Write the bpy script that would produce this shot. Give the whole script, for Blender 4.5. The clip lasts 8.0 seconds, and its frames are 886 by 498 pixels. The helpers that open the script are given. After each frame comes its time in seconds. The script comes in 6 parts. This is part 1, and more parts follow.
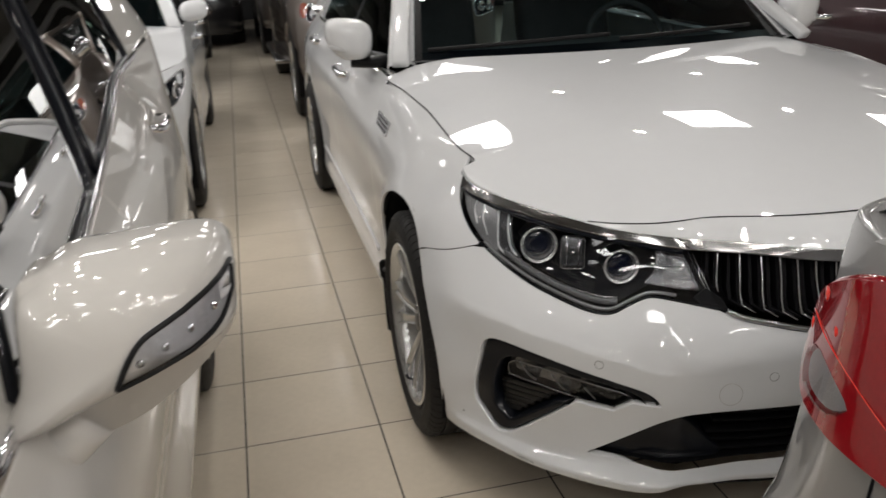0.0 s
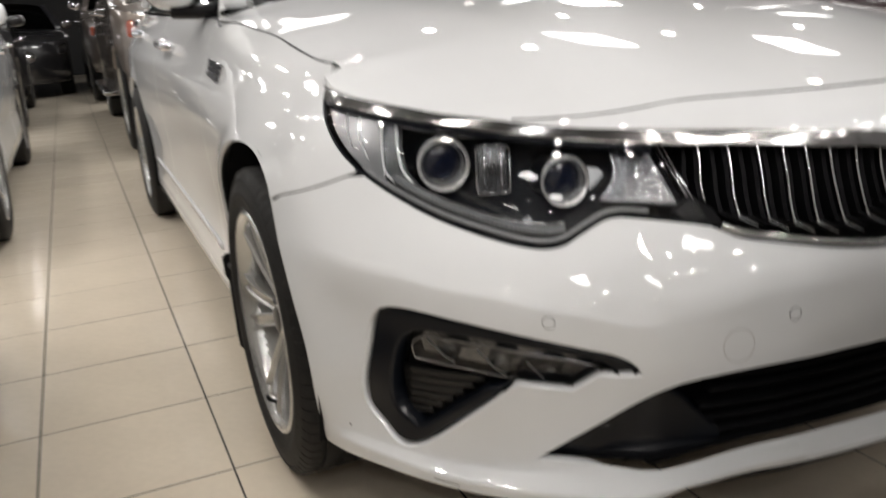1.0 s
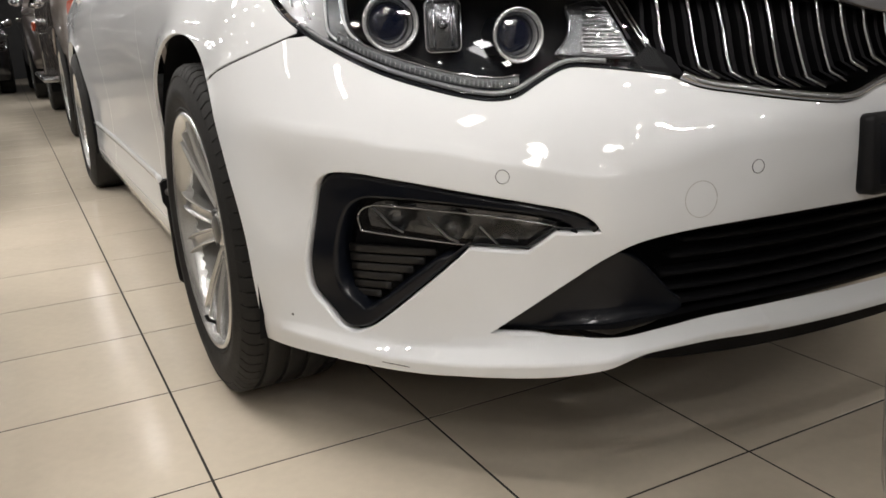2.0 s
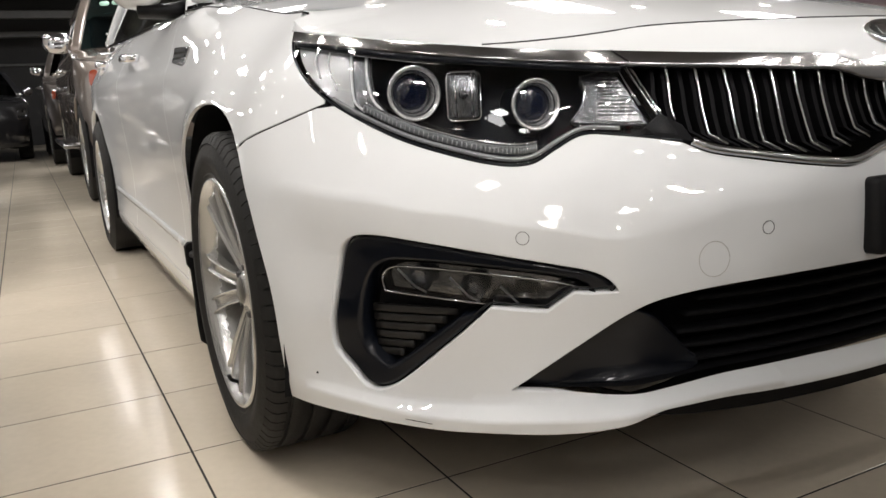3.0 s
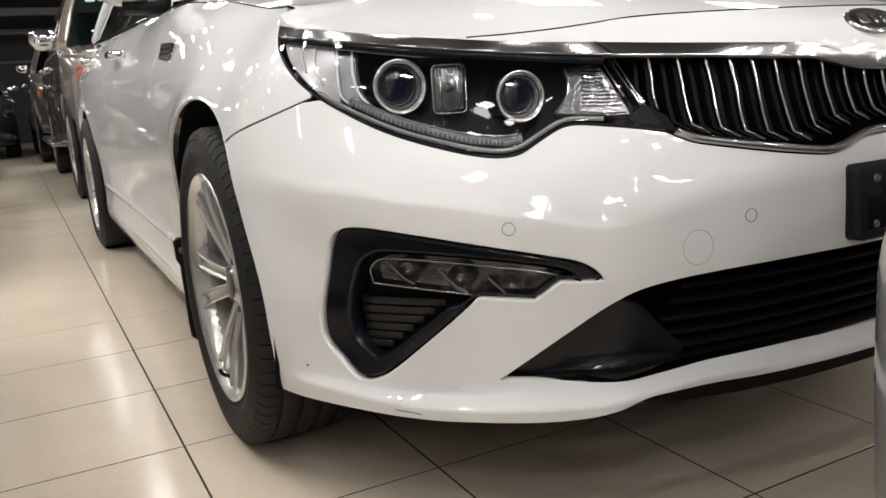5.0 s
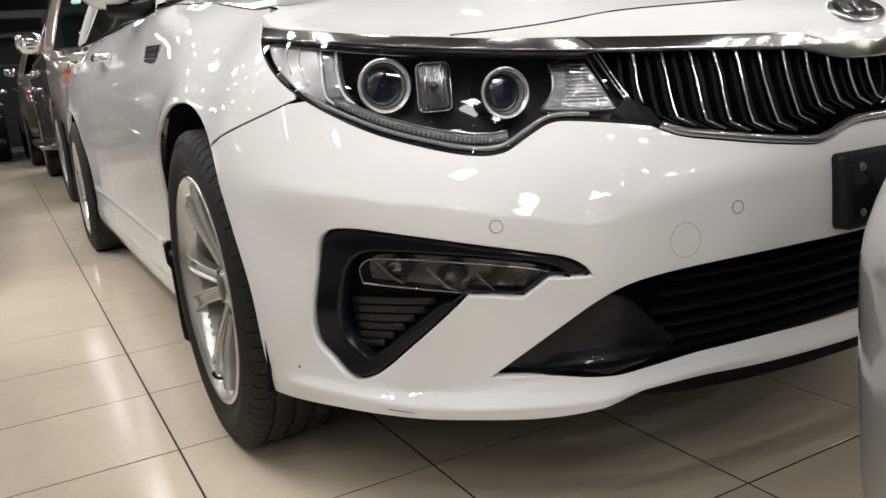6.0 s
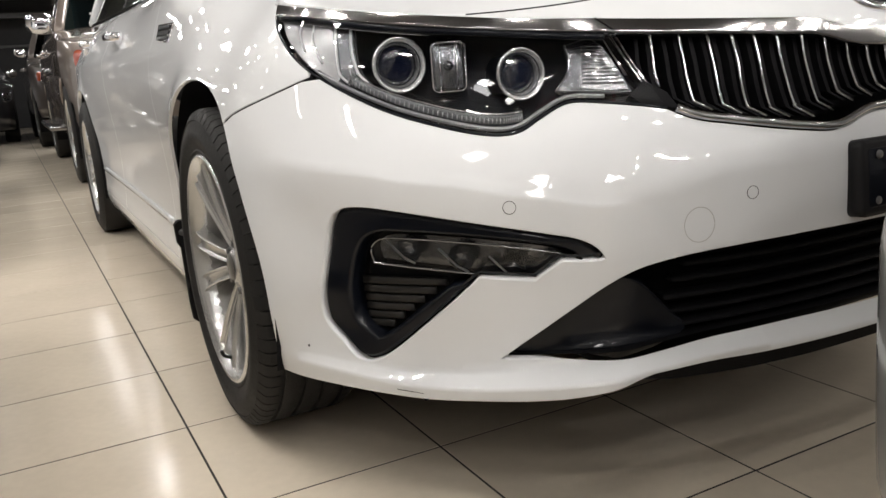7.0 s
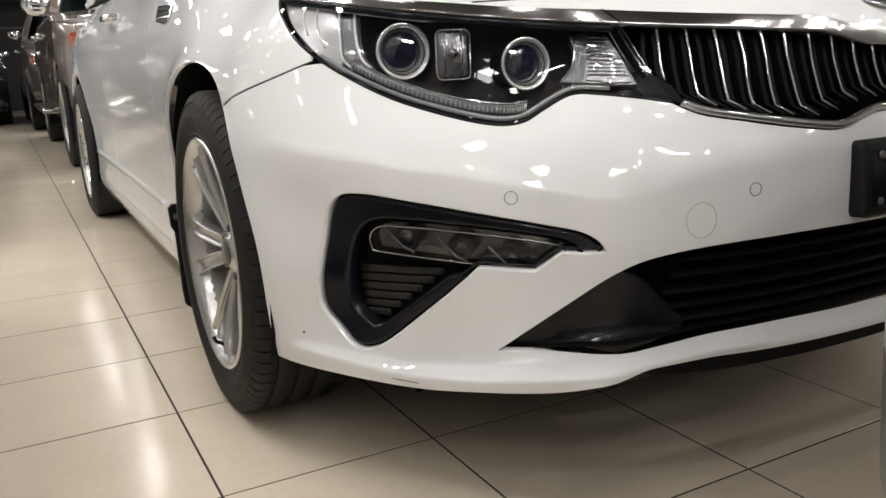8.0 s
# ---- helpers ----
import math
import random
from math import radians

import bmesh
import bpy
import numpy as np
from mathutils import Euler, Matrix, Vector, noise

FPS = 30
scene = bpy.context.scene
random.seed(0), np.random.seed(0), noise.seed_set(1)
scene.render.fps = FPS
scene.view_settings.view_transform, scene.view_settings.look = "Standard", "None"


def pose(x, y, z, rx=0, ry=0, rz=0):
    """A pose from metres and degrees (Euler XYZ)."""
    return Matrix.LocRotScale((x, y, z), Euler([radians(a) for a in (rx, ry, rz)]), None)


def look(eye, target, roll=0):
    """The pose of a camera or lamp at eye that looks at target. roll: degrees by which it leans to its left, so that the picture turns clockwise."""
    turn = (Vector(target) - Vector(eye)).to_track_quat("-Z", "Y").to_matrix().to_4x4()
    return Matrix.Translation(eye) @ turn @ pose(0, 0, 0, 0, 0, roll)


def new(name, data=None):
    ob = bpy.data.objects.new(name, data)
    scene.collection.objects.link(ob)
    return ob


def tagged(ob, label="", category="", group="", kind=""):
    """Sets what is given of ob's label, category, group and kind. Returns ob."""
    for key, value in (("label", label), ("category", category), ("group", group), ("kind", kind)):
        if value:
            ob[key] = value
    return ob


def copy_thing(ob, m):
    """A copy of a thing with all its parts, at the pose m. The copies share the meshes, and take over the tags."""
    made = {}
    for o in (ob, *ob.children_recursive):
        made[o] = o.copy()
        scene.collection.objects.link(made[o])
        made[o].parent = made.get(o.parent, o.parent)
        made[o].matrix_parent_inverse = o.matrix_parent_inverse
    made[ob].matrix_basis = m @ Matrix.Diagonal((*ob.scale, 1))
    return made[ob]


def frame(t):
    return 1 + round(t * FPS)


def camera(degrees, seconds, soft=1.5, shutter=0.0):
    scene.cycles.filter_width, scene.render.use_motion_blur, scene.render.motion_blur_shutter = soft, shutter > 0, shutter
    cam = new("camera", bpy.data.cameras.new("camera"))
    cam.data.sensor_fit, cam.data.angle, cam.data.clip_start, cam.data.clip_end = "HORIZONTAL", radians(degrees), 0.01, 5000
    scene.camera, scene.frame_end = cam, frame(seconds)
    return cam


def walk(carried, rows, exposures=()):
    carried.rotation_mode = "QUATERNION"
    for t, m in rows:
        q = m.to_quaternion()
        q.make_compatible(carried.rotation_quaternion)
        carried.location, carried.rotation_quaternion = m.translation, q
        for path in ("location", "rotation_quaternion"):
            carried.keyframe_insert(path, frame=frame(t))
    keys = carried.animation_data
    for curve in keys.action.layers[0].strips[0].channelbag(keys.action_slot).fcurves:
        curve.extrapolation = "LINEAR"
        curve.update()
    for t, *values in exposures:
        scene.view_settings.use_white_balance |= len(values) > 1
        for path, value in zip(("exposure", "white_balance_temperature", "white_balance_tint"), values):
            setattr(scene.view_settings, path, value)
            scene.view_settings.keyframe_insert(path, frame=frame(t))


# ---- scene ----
cam = camera(57.4, 8.0, shutter=0.4)
PATH = [
    (0, (-0.286, -2.139, 1.345), (0.148, -0.311, 0.66), -2.4),
    (0.2, (-0.274, -2.05, 1.316), (0.234, -0.235, 0.649), -3.0),
    (0.5, (-0.228, -1.876, 1.25), (0.347, -0.068, 0.615), -3.3),
    (0.8, (-0.196, -1.726, 1.114), (0.467, 0.067, 0.525), -3.5),
    (1, (-0.187, -1.66, 0.949), (0.581, 0.098, 0.383), -3.5),
    (1.2, (-0.18, -1.632, 0.844), (0.634, 0.099, 0.262), -4.2),
    (1.5, (-0.173, -1.637, 0.709), (0.693, 0.07, 0.127), -3.5),
    (2.8, (-0.224, -1.671, 0.711), (0.646, 0.084, 0.308), -2.7),
    (3, (-0.226, -1.678, 0.717), (0.656, 0.076, 0.335), -3.1),
    (3.5, (-0.245, -1.685, 0.716), (0.634, 0.075, 0.352), -3.2),
    (4, (-0.235, -1.684, 0.711), (0.648, 0.07, 0.33), -3.1),
    (4.5, (-0.231, -1.687, 0.712), (0.659, 0.061, 0.32), -3.1),
    (6, (-0.216, -1.694, 0.722), (0.691, 0.039, 0.308), -5.0),
    (6.5, (-0.223, -1.688, 0.711), (0.676, 0.046, 0.279), -4.7),
    (7, (-0.225, -1.689, 0.71), (0.665, 0.047, 0.27), -4.1),
    (7.5, (-0.229, -1.682, 0.704), (0.664, 0.052, 0.26), -3.3),
    (8, (-0.233, -1.676, 0.699), (0.675, 0.048, 0.247), -2.4),
]
walk(cam, [(t, look(eye, target, roll)) for t, eye, target, roll in PATH],
     exposures=[(0, 0.30), (0.5, 0.64), (1.0, 0.80), (1.5, 1.10), (3.0, 1.12), (8.0, 1.10)])

# ---- light: a closed showroom with ceiling panels and downlights, a dim room round it ----
world = bpy.data.worlds.new("room_dark")
scene.world = world
world.use_nodes = True
world.node_tree.nodes["Background"].inputs[0].default_value = (0.9, 0.95, 1.0, 1)
world.node_tree.nodes["Background"].inputs[1].default_value = 0.02
CEILING = 3.3
PANEL_LIGHT, SPOT_LIGHT = 16.5, 110.0

# ---- materials ----
def material(name, color, rough=0.5, metal=0.0, coat=0.0, vary=0.0, scale=8.0, bump=0.0, bump_scale=60.0, emit=None, strength=0.0, island=0.0, coat_rough=0.03, rough_vary=0.0):
    """A principled material with two scales of noise in its colour and roughness, and a fine relief."""
    m = bpy.data.materials.new(name)
    m.use_nodes = True
    nt = m.node_tree
    b = nt.nodes["Principled BSDF"]
    b.inputs["Base Color"].default_value = (*color, 1)
    b.inputs["Roughness"].default_value = rough
    b.inputs["Metallic"].default_value = metal
    b.inputs["Coat Weight"].default_value = coat
    b.inputs["Coat Roughness"].default_value = coat_rough
    tc = nt.nodes.new("ShaderNodeTexCoord")
    if vary or rough_vary:
        n1, n2 = nt.nodes.new("ShaderNodeTexNoise"), nt.nodes.new("ShaderNodeTexNoise")
        n1.inputs["Scale"].default_value, n2.inputs["Scale"].default_value = scale, scale * 9
        n1.inputs["Detail"].default_value = n2.inputs["Detail"].default_value = 4
        nt.links.new(tc.outputs["Object"], n1.inputs["Vector"])
        nt.links.new(tc.outputs["Object"], n2.inputs["Vector"])
        mix = nt.nodes.new("ShaderNodeMath")
        mix.operation = "ADD"
        nt.links.new(n1.outputs[0], mix.inputs[0])
        nt.links.new(n2.outputs[0], mix.inputs[1])
        if vary:
            hsv = nt.nodes.new("ShaderNodeHueSaturation")
            hsv.inputs["Color"].default_value = (*color, 1)
            mr = nt.nodes.new("ShaderNodeMapRange")
            mr.inputs[1].default_value, mr.inputs[2].default_value = 0.6, 1.4
            mr.inputs[3].default_value, mr.inputs[4].default_value = 1 - vary, 1 + vary
            nt.links.new(mix.outputs[0], mr.inputs[0])
            out = mr.outputs[0]
            if island:
                oi = nt.nodes.new("ShaderNodeObjectInfo")
                ge = nt.nodes.new("ShaderNodeNewGeometry")
                ad = nt.nodes.new("ShaderNodeMath")
                ad.operation = "ADD"
                nt.links.new(oi.outputs["Random"], ad.inputs[0])
                nt.links.new(ge.outputs["Random Per Island"], ad.inputs[1])
                r2 = nt.nodes.new("ShaderNodeMapRange")
                r2.inputs[1].default_value, r2.inputs[2].default_value = 0, 2
                r2.inputs[3].default_value, r2.inputs[4].default_value = 1 - island, 1 + island
                nt.links.new(ad.outputs[0], r2.inputs[0])
                mu = nt.nodes.new("ShaderNodeMath")
                mu.operation = "MULTIPLY"
                nt.links.new(out, mu.inputs[0])
                nt.links.new(r2.outputs[0], mu.inputs[1])
                out = mu.outputs[0]
            nt.links.new(out, hsv.inputs["Value"])
            nt.links.new(hsv.outputs[0], b.inputs["Base Color"])
        if rough_vary:
            m2 = nt.nodes.new("ShaderNodeMapRange")
            m2.inputs[1].default_value, m2.inputs[2].default_value = 0.6, 1.4
            m2.inputs[3].default_value, m2.inputs[4].default_value = max(0, rough - rough_vary), rough + rough_vary
            nt.links.new(mix.outputs[0], m2.inputs[0])
            nt.links.new(m2.outputs[0], b.inputs["Roughness"])
    if bump:
        n3, bp = nt.nodes.new("ShaderNodeTexNoise"), nt.nodes.new("ShaderNodeBump")
        n3.inputs["Scale"].default_value = bump_scale
        n3.inputs["Detail"].default_value = 3
        bp.inputs["Strength"].default_value = bump
        bp.inputs["Distance"].default_value = 0.002
        nt.links.new(tc.outputs["Object"], n3.inputs["Vector"])
        nt.links.new(n3.outputs[0], bp.inputs["Height"])
        nt.links.new(bp.outputs[0], b.inputs["Normal"])
    if emit:
        b.inputs["Emission Color"].default_value = (*emit, 1)
        b.inputs["Emission Strength"].default_value = strength
    return m


def clear_glass(name, tint, gloss=0.06, rough=0.01):
    """Thin glazing: clear with a tint, and a reflection that grows towards grazing angles."""
    m = bpy.data.materials.new(name)
    m.use_nodes = True
    nt = m.node_tree
    nt.nodes.remove(nt.nodes["Principled BSDF"])
    tr, gl, mx, fr = (nt.nodes.new("ShaderNodeBsdfTransparent"), nt.nodes.new("ShaderNodeBsdfGlossy"),
                      nt.nodes.new("ShaderNodeMixShader"), nt.nodes.new("ShaderNodeFresnel"))
    tr.inputs[0].default_value = (*tint, 1)
    gl.inputs["Roughness"].default_value = rough
    fr.inputs[0].default_value = 1.5
    nt.links.new(fr.outputs[0], mx.inputs[0])
    nt.links.new(tr.outputs[0], mx.inputs[1])
    nt.links.new(gl.outputs[0], mx.inputs[2])
    nt.links.new(mx.outputs[0], nt.nodes["Material Output"].inputs[0])
    return m


WHITE = material("pearl_white_paint", (0.73, 0.745, 0.76), 0.45, 0, 1.0, vary=0.012, scale=3, coat_rough=0.012)
IVORY = material("ivory_white_paint", (0.55, 0.535, 0.505), 0.45, 0, 1.0, vary=0.015, scale=3, coat_rough=0.012)
SILVER = material("grey_silver_paint", (0.33, 0.33, 0.33), 0.34, 0.6, 1.0, vary=0.03, scale=5)
GOLD = material("champagne_paint", (0.20, 0.165, 0.14), 0.34, 0.5, 1.0, vary=0.03, scale=5)
BRONZE = material("dark_bronze_paint", (0.10, 0.085, 0.075), 0.34, 0.4, 1.0, vary=0.05, scale=5)
BLACKCAR = material("black_car_paint", (0.012, 0.012, 0.014), 0.3, 0, 1.0, vary=0.1, scale=5)
MAROON = material("dark_maroon_paint", (0.030, 0.004, 0.007), 0.3, 0.2, 1.0, vary=0.05, scale=5)
GLOSS_BLACK = material("gloss_black_plastic", (0.003, 0.004, 0.007), 0.35, 0, 0.8, vary=0.1, scale=12, coat_rough=0.02)
MATT_BLACK = material("grained_black_plastic", (0.008, 0.008, 0.009), 0.5, 0, 0, vary=0.15, scale=20, bump=0.25, bump_scale=700)
SLAT_BLACK = material("warm_black_plastic", (0.012, 0.011, 0.010), 0.42, 0, 0, vary=0.15, scale=20, bump=0.15, bump_scale=500)
DEEP_BLACK = material("dark_cavity", (0.006, 0.006, 0.007), 0.7, vary=0.2, scale=10)
RUBBER = material("tyre_rubber", (0.013, 0.0125, 0.012), 0.68, vary=0.25, scale=14, bump=0.3, bump_scale=220, rough_vary=0.1)
CHROME = material("bright_chrome", (0.78, 0.78, 0.80), 0.06, 1.0, vary=0.02, scale=20)
SATIN = material("satin_chrome_trim", (0.30, 0.30, 0.31), 0.2, 1.0)
STRIP_CHROME = material("dark_polished_trim", (0.27, 0.265, 0.265), 0.12, 1.0, vary=0.03, scale=6)
ALLOY_GREY = material("painted_alloy_grey", (0.17, 0.165, 0.155), 0.42, 0.6, vary=0.08, scale=12)
WHEEL_SILVER = material("silver_wheel_paint", (0.56, 0.56, 0.55), 0.26, 0.75, 0.6, vary=0.04, scale=14, coat_rough=0.05)
BARREL_GREY = material("dull_barrel_grey", (0.34, 0.335, 0.32), 0.4, 0.6, vary=0.08, scale=14)
BRAKE_STEEL = material("brake_disc_steel", (0.20, 0.19, 0.18), 0.38, 0.8, vary=0.15, scale=30)
SIGNAL_CLEAR = material("bright_signal_prisms", (0.78, 0.78, 0.80), 0.22, 0.25, 0.6, bump=1.0, bump_scale=120)
SPARKLE = material("sparkling_reflector", (0.34, 0.34, 0.35), 0.2, 0.9, 0.3, bump=1.0, bump_scale=260)
REFLECTOR = material("lamp_reflector", (0.72, 0.73, 0.75), 0.13, 1.0, bump=0.9, bump_scale=160)
LAMP_WHITE = material("frosted_lamp_strip", (0.62, 0.63, 0.64), 0.35, 0.3, 0.5, bump=0.8, bump_scale=350)
CLEAR_GREY = material("clear_grey_plastic", (0.32, 0.325, 0.335), 0.22, 0.55, 0.5, vary=0.12, scale=18, bump=0.15, bump_scale=60)
RIB_GREY = material("ribbed_lamp_grey", (0.20, 0.21, 0.22), 0.2, 0.6, 0.5, bump=1.0, bump_scale=420)
DARK_REFLECTOR = material("dark_reflector", (0.18, 0.185, 0.195), 0.15, 0.8, 0.4, bump=0.5, bump_scale=150)
BEZEL = material("bright_bezel", (0.85, 0.85, 0.85), 0.26, 0.85, bump=0.3, bump_scale=120)
RIM_CHROME = material("grille_rim_chrome", (0.45, 0.45, 0.46), 0.10, 1.0)
LENS_GLASS = clear_glass("headlamp_cover", (0.93, 0.94, 0.95))
PROJECTOR = material("projector_lens", (0.004, 0.006, 0.016), 0.05, 0.0, 0.6)
WINDOW = clear_glass("tinted_window", (0.05, 0.065, 0.065))
WINDSHIELD = clear_glass("windscreen_glass", (0.27, 0.38, 0.40))
GLOSS_BLACK.node_tree.nodes["Principled BSDF"].inputs["Coat IOR"].default_value = 1.34
INTERIOR = material("dark_cabin_trim", (0.062, 0.064, 0.065), 0.6, vary=0.2, scale=9, bump=0.2, bump_scale=400)
RED_LENS = material("red_tail_lens", (0.27, 0.006, 0.011), 0.05, 0, 1.0, vary=0.1, scale=18)
RED_BRIGHT = material("bright_red_reflex", (0.75, 0.03, 0.02), 0.1, 0, 1.0, bump=0.6, bump_scale=300)
AMBER = material("amber_lens", (0.30, 0.045, 0.015), 0.12, 0, 1.0, vary=0.1, scale=30)
BADGE_BLACK = material("badge_enamel", (0.015, 0.015, 0.017), 0.15, 0, 1.0)
TILE = material("beige_polished_tile", (0.70, 0.62, 0.505), 0.165, 0, 0.0, vary=0.05, scale=5, island=0.05, rough_vary=0.02)
GROUT = material("dark_grout", (0.03, 0.026, 0.022), 0.85, vary=0.3, scale=30, bump=0.5, bump_scale=300)
JOINT_GREY = material("joint_grey", (0.42, 0.41, 0.40), 0.5, vary=0.1, scale=20)
WALLP = material("dark_wall_paint", (0.022, 0.022, 0.024), 0.6, vary=0.15, scale=1.5, bump=0.1, bump_scale=90)
CEIL = material("dark_ceiling_paint", (0.09, 0.09, 0.092), 0.8, vary=0.06, scale=1.2)
WALL_WHITE = material("white_wall_paint", (0.72, 0.71, 0.69), 0.6, vary=0.05, scale=1.5, bump=0.1, bump_scale=90)
WALL_GREY = material("grey_wall_paint", (0.32, 0.32, 0.315), 0.6, vary=0.05, scale=1.5, bump=0.1, bump_scale=90)
STEEL = material("painted_steel", (0.10, 0.10, 0.10), 0.45, 0.3, vary=0.15, scale=4)
LED = material("led_panel", (0.9, 0.9, 0.9), 0.4, emit=(1.0, 0.975, 0.95), strength=PANEL_LIGHT)
SPOT = material("downlight_glow", (0.9, 0.9, 0.9), 0.4, emit=(1.0, 0.942, 0.885), strength=SPOT_LIGHT)
STICKER = material("green_white_sticker", (0.35, 0.55, 0.45), 0.5, vary=0.2, scale=60)

for m_, level in ((WHITE, 0.1), (IVORY, 0.15), (DEEP_BLACK, 0.1), (GLOSS_BLACK, 0.1), (MATT_BLACK, 0.2), (RUBBER, 0.3), (INTERIOR, 0.2)):
    m_.node_tree.nodes["Principled BSDF"].inputs["Specular IOR Level"].default_value = level

# ---- modelling tools ----
from mathutils.geometry import delaunay_2d_cdt


def mesh_part(name, verts, faces, mat, parent=None, label="", normals=None, smooth=True, angle=None):
    """Links ONE mesh object under its thing (or free, with parent None)."""
    me = bpy.data.meshes.new(name)
    me.from_pydata([tuple(v) for v in verts], [], faces)
    me.materials.append(mat)
    if smooth:
        me.polygons.foreach_set("use_smooth", [True] * len(me.polygons))
    me.update()
    if normals is not None:
        me.normals_split_custom_set_from_vertices([tuple(n) for n in normals])
    elif angle:
        me.set_sharp_from_angle(angle=radians(angle))
    ob = new(name, me)
    if parent is not None:
        ob.parent = parent
    return tagged(ob, label)


def thing(name, at=(0, 0, 0), turn=0.0, label="", category="", group="", kind=""):
    ob = new(name)
    ob.empty_display_size = 0.1
    ob.matrix_basis = pose(*at, 0, 0, turn)
    return tagged(ob, label, category, group, kind)


def curve(pts, closed=False, n=6):
    """A rounded line through points; a point with a third value 1 is a sharp corner."""
    P = [(np.array(p[:2] if len(p) < 4 else p[:3], float), len(p) == 3 and p[2] == 1) for p in pts]
    return _curve([p for p, _ in P], [c for _, c in P], closed, n)


def _curve(P, corner, closed, n):
    out, m = [], len(P)
    for i in range(m if closed else m - 1):
        p1, p2 = P[i], P[(i + 1) % m]
        p0 = P[i - 1] if (closed or i > 0) and not corner[i] else 2 * p1 - p2
        j = (i + 1) % m
        p3 = P[(i + 2) % m] if (closed or i + 2 < m) and not corner[j] else 2 * p2 - p1
        d0, d1, d2 = (max(np.linalg.norm(a - b), 1e-6) ** 0.5 for a, b in ((p1, p0), (p2, p1), (p3, p2)))
        t1 = ((p1 - p0) / d0 - (p2 - p0) / (d0 + d1) + (p2 - p1) / d1) * d1
        t2 = ((p2 - p1) / d1 - (p3 - p1) / (d1 + d2) + (p3 - p2) / d2) * d1
        for k in range(n):
            u = k / n
            out.append((2 * u**3 - 3 * u**2 + 1) * p1 + (u**3 - 2 * u**2 + u) * t1 + (3 * u**2 - 2 * u**3) * p2 + (u**3 - u**2) * t2)
    if not closed:
        out.append(P[-1])
    return out


def curve3(pts, n=6, closed=False):
    P = [np.array(p, float) for p in pts]
    return _curve(P, [False] * len(P), closed, n)


def inside(q, loop):
    """Even-odd test for an array of points."""
    L = np.asarray(loop)
    x, y = q[:, 0][:, None], q[:, 1][:, None]
    x1, y1 = L[:, 0], L[:, 1]
    x2, y2 = np.roll(x1, -1), np.roll(y1, -1)
    dy = np.where(np.abs(y2 - y1) < 1e-12, 1e-12, y2 - y1)
    cross = ((y1 > y) != (y2 > y)) & (x < (x2 - x1) * (y - y1) / dy + x1)
    return cross.sum(1) % 2 == 1


def resample(loop, step, closed=True):
    L = [np.asarray(p, float) for p in loop]
    out = []
    for i in range(len(L) if closed else len(L) - 1):
        a, b = L[i], L[(i + 1) % len(L)]
        n = max(1, int(np.linalg.norm(b - a) / step))
        out += [a + (b - a) * k / n for k in range(n)]
    if not closed:
        out.append(L[-1])
    keep = [out[0]]
    for p in out[1:]:
        if np.linalg.norm(p - keep[-1]) > 1e-4:
            keep.append(p)
    if closed and np.linalg.norm(keep[0] - keep[-1]) < 1e-4:
        keep.pop()
    return keep


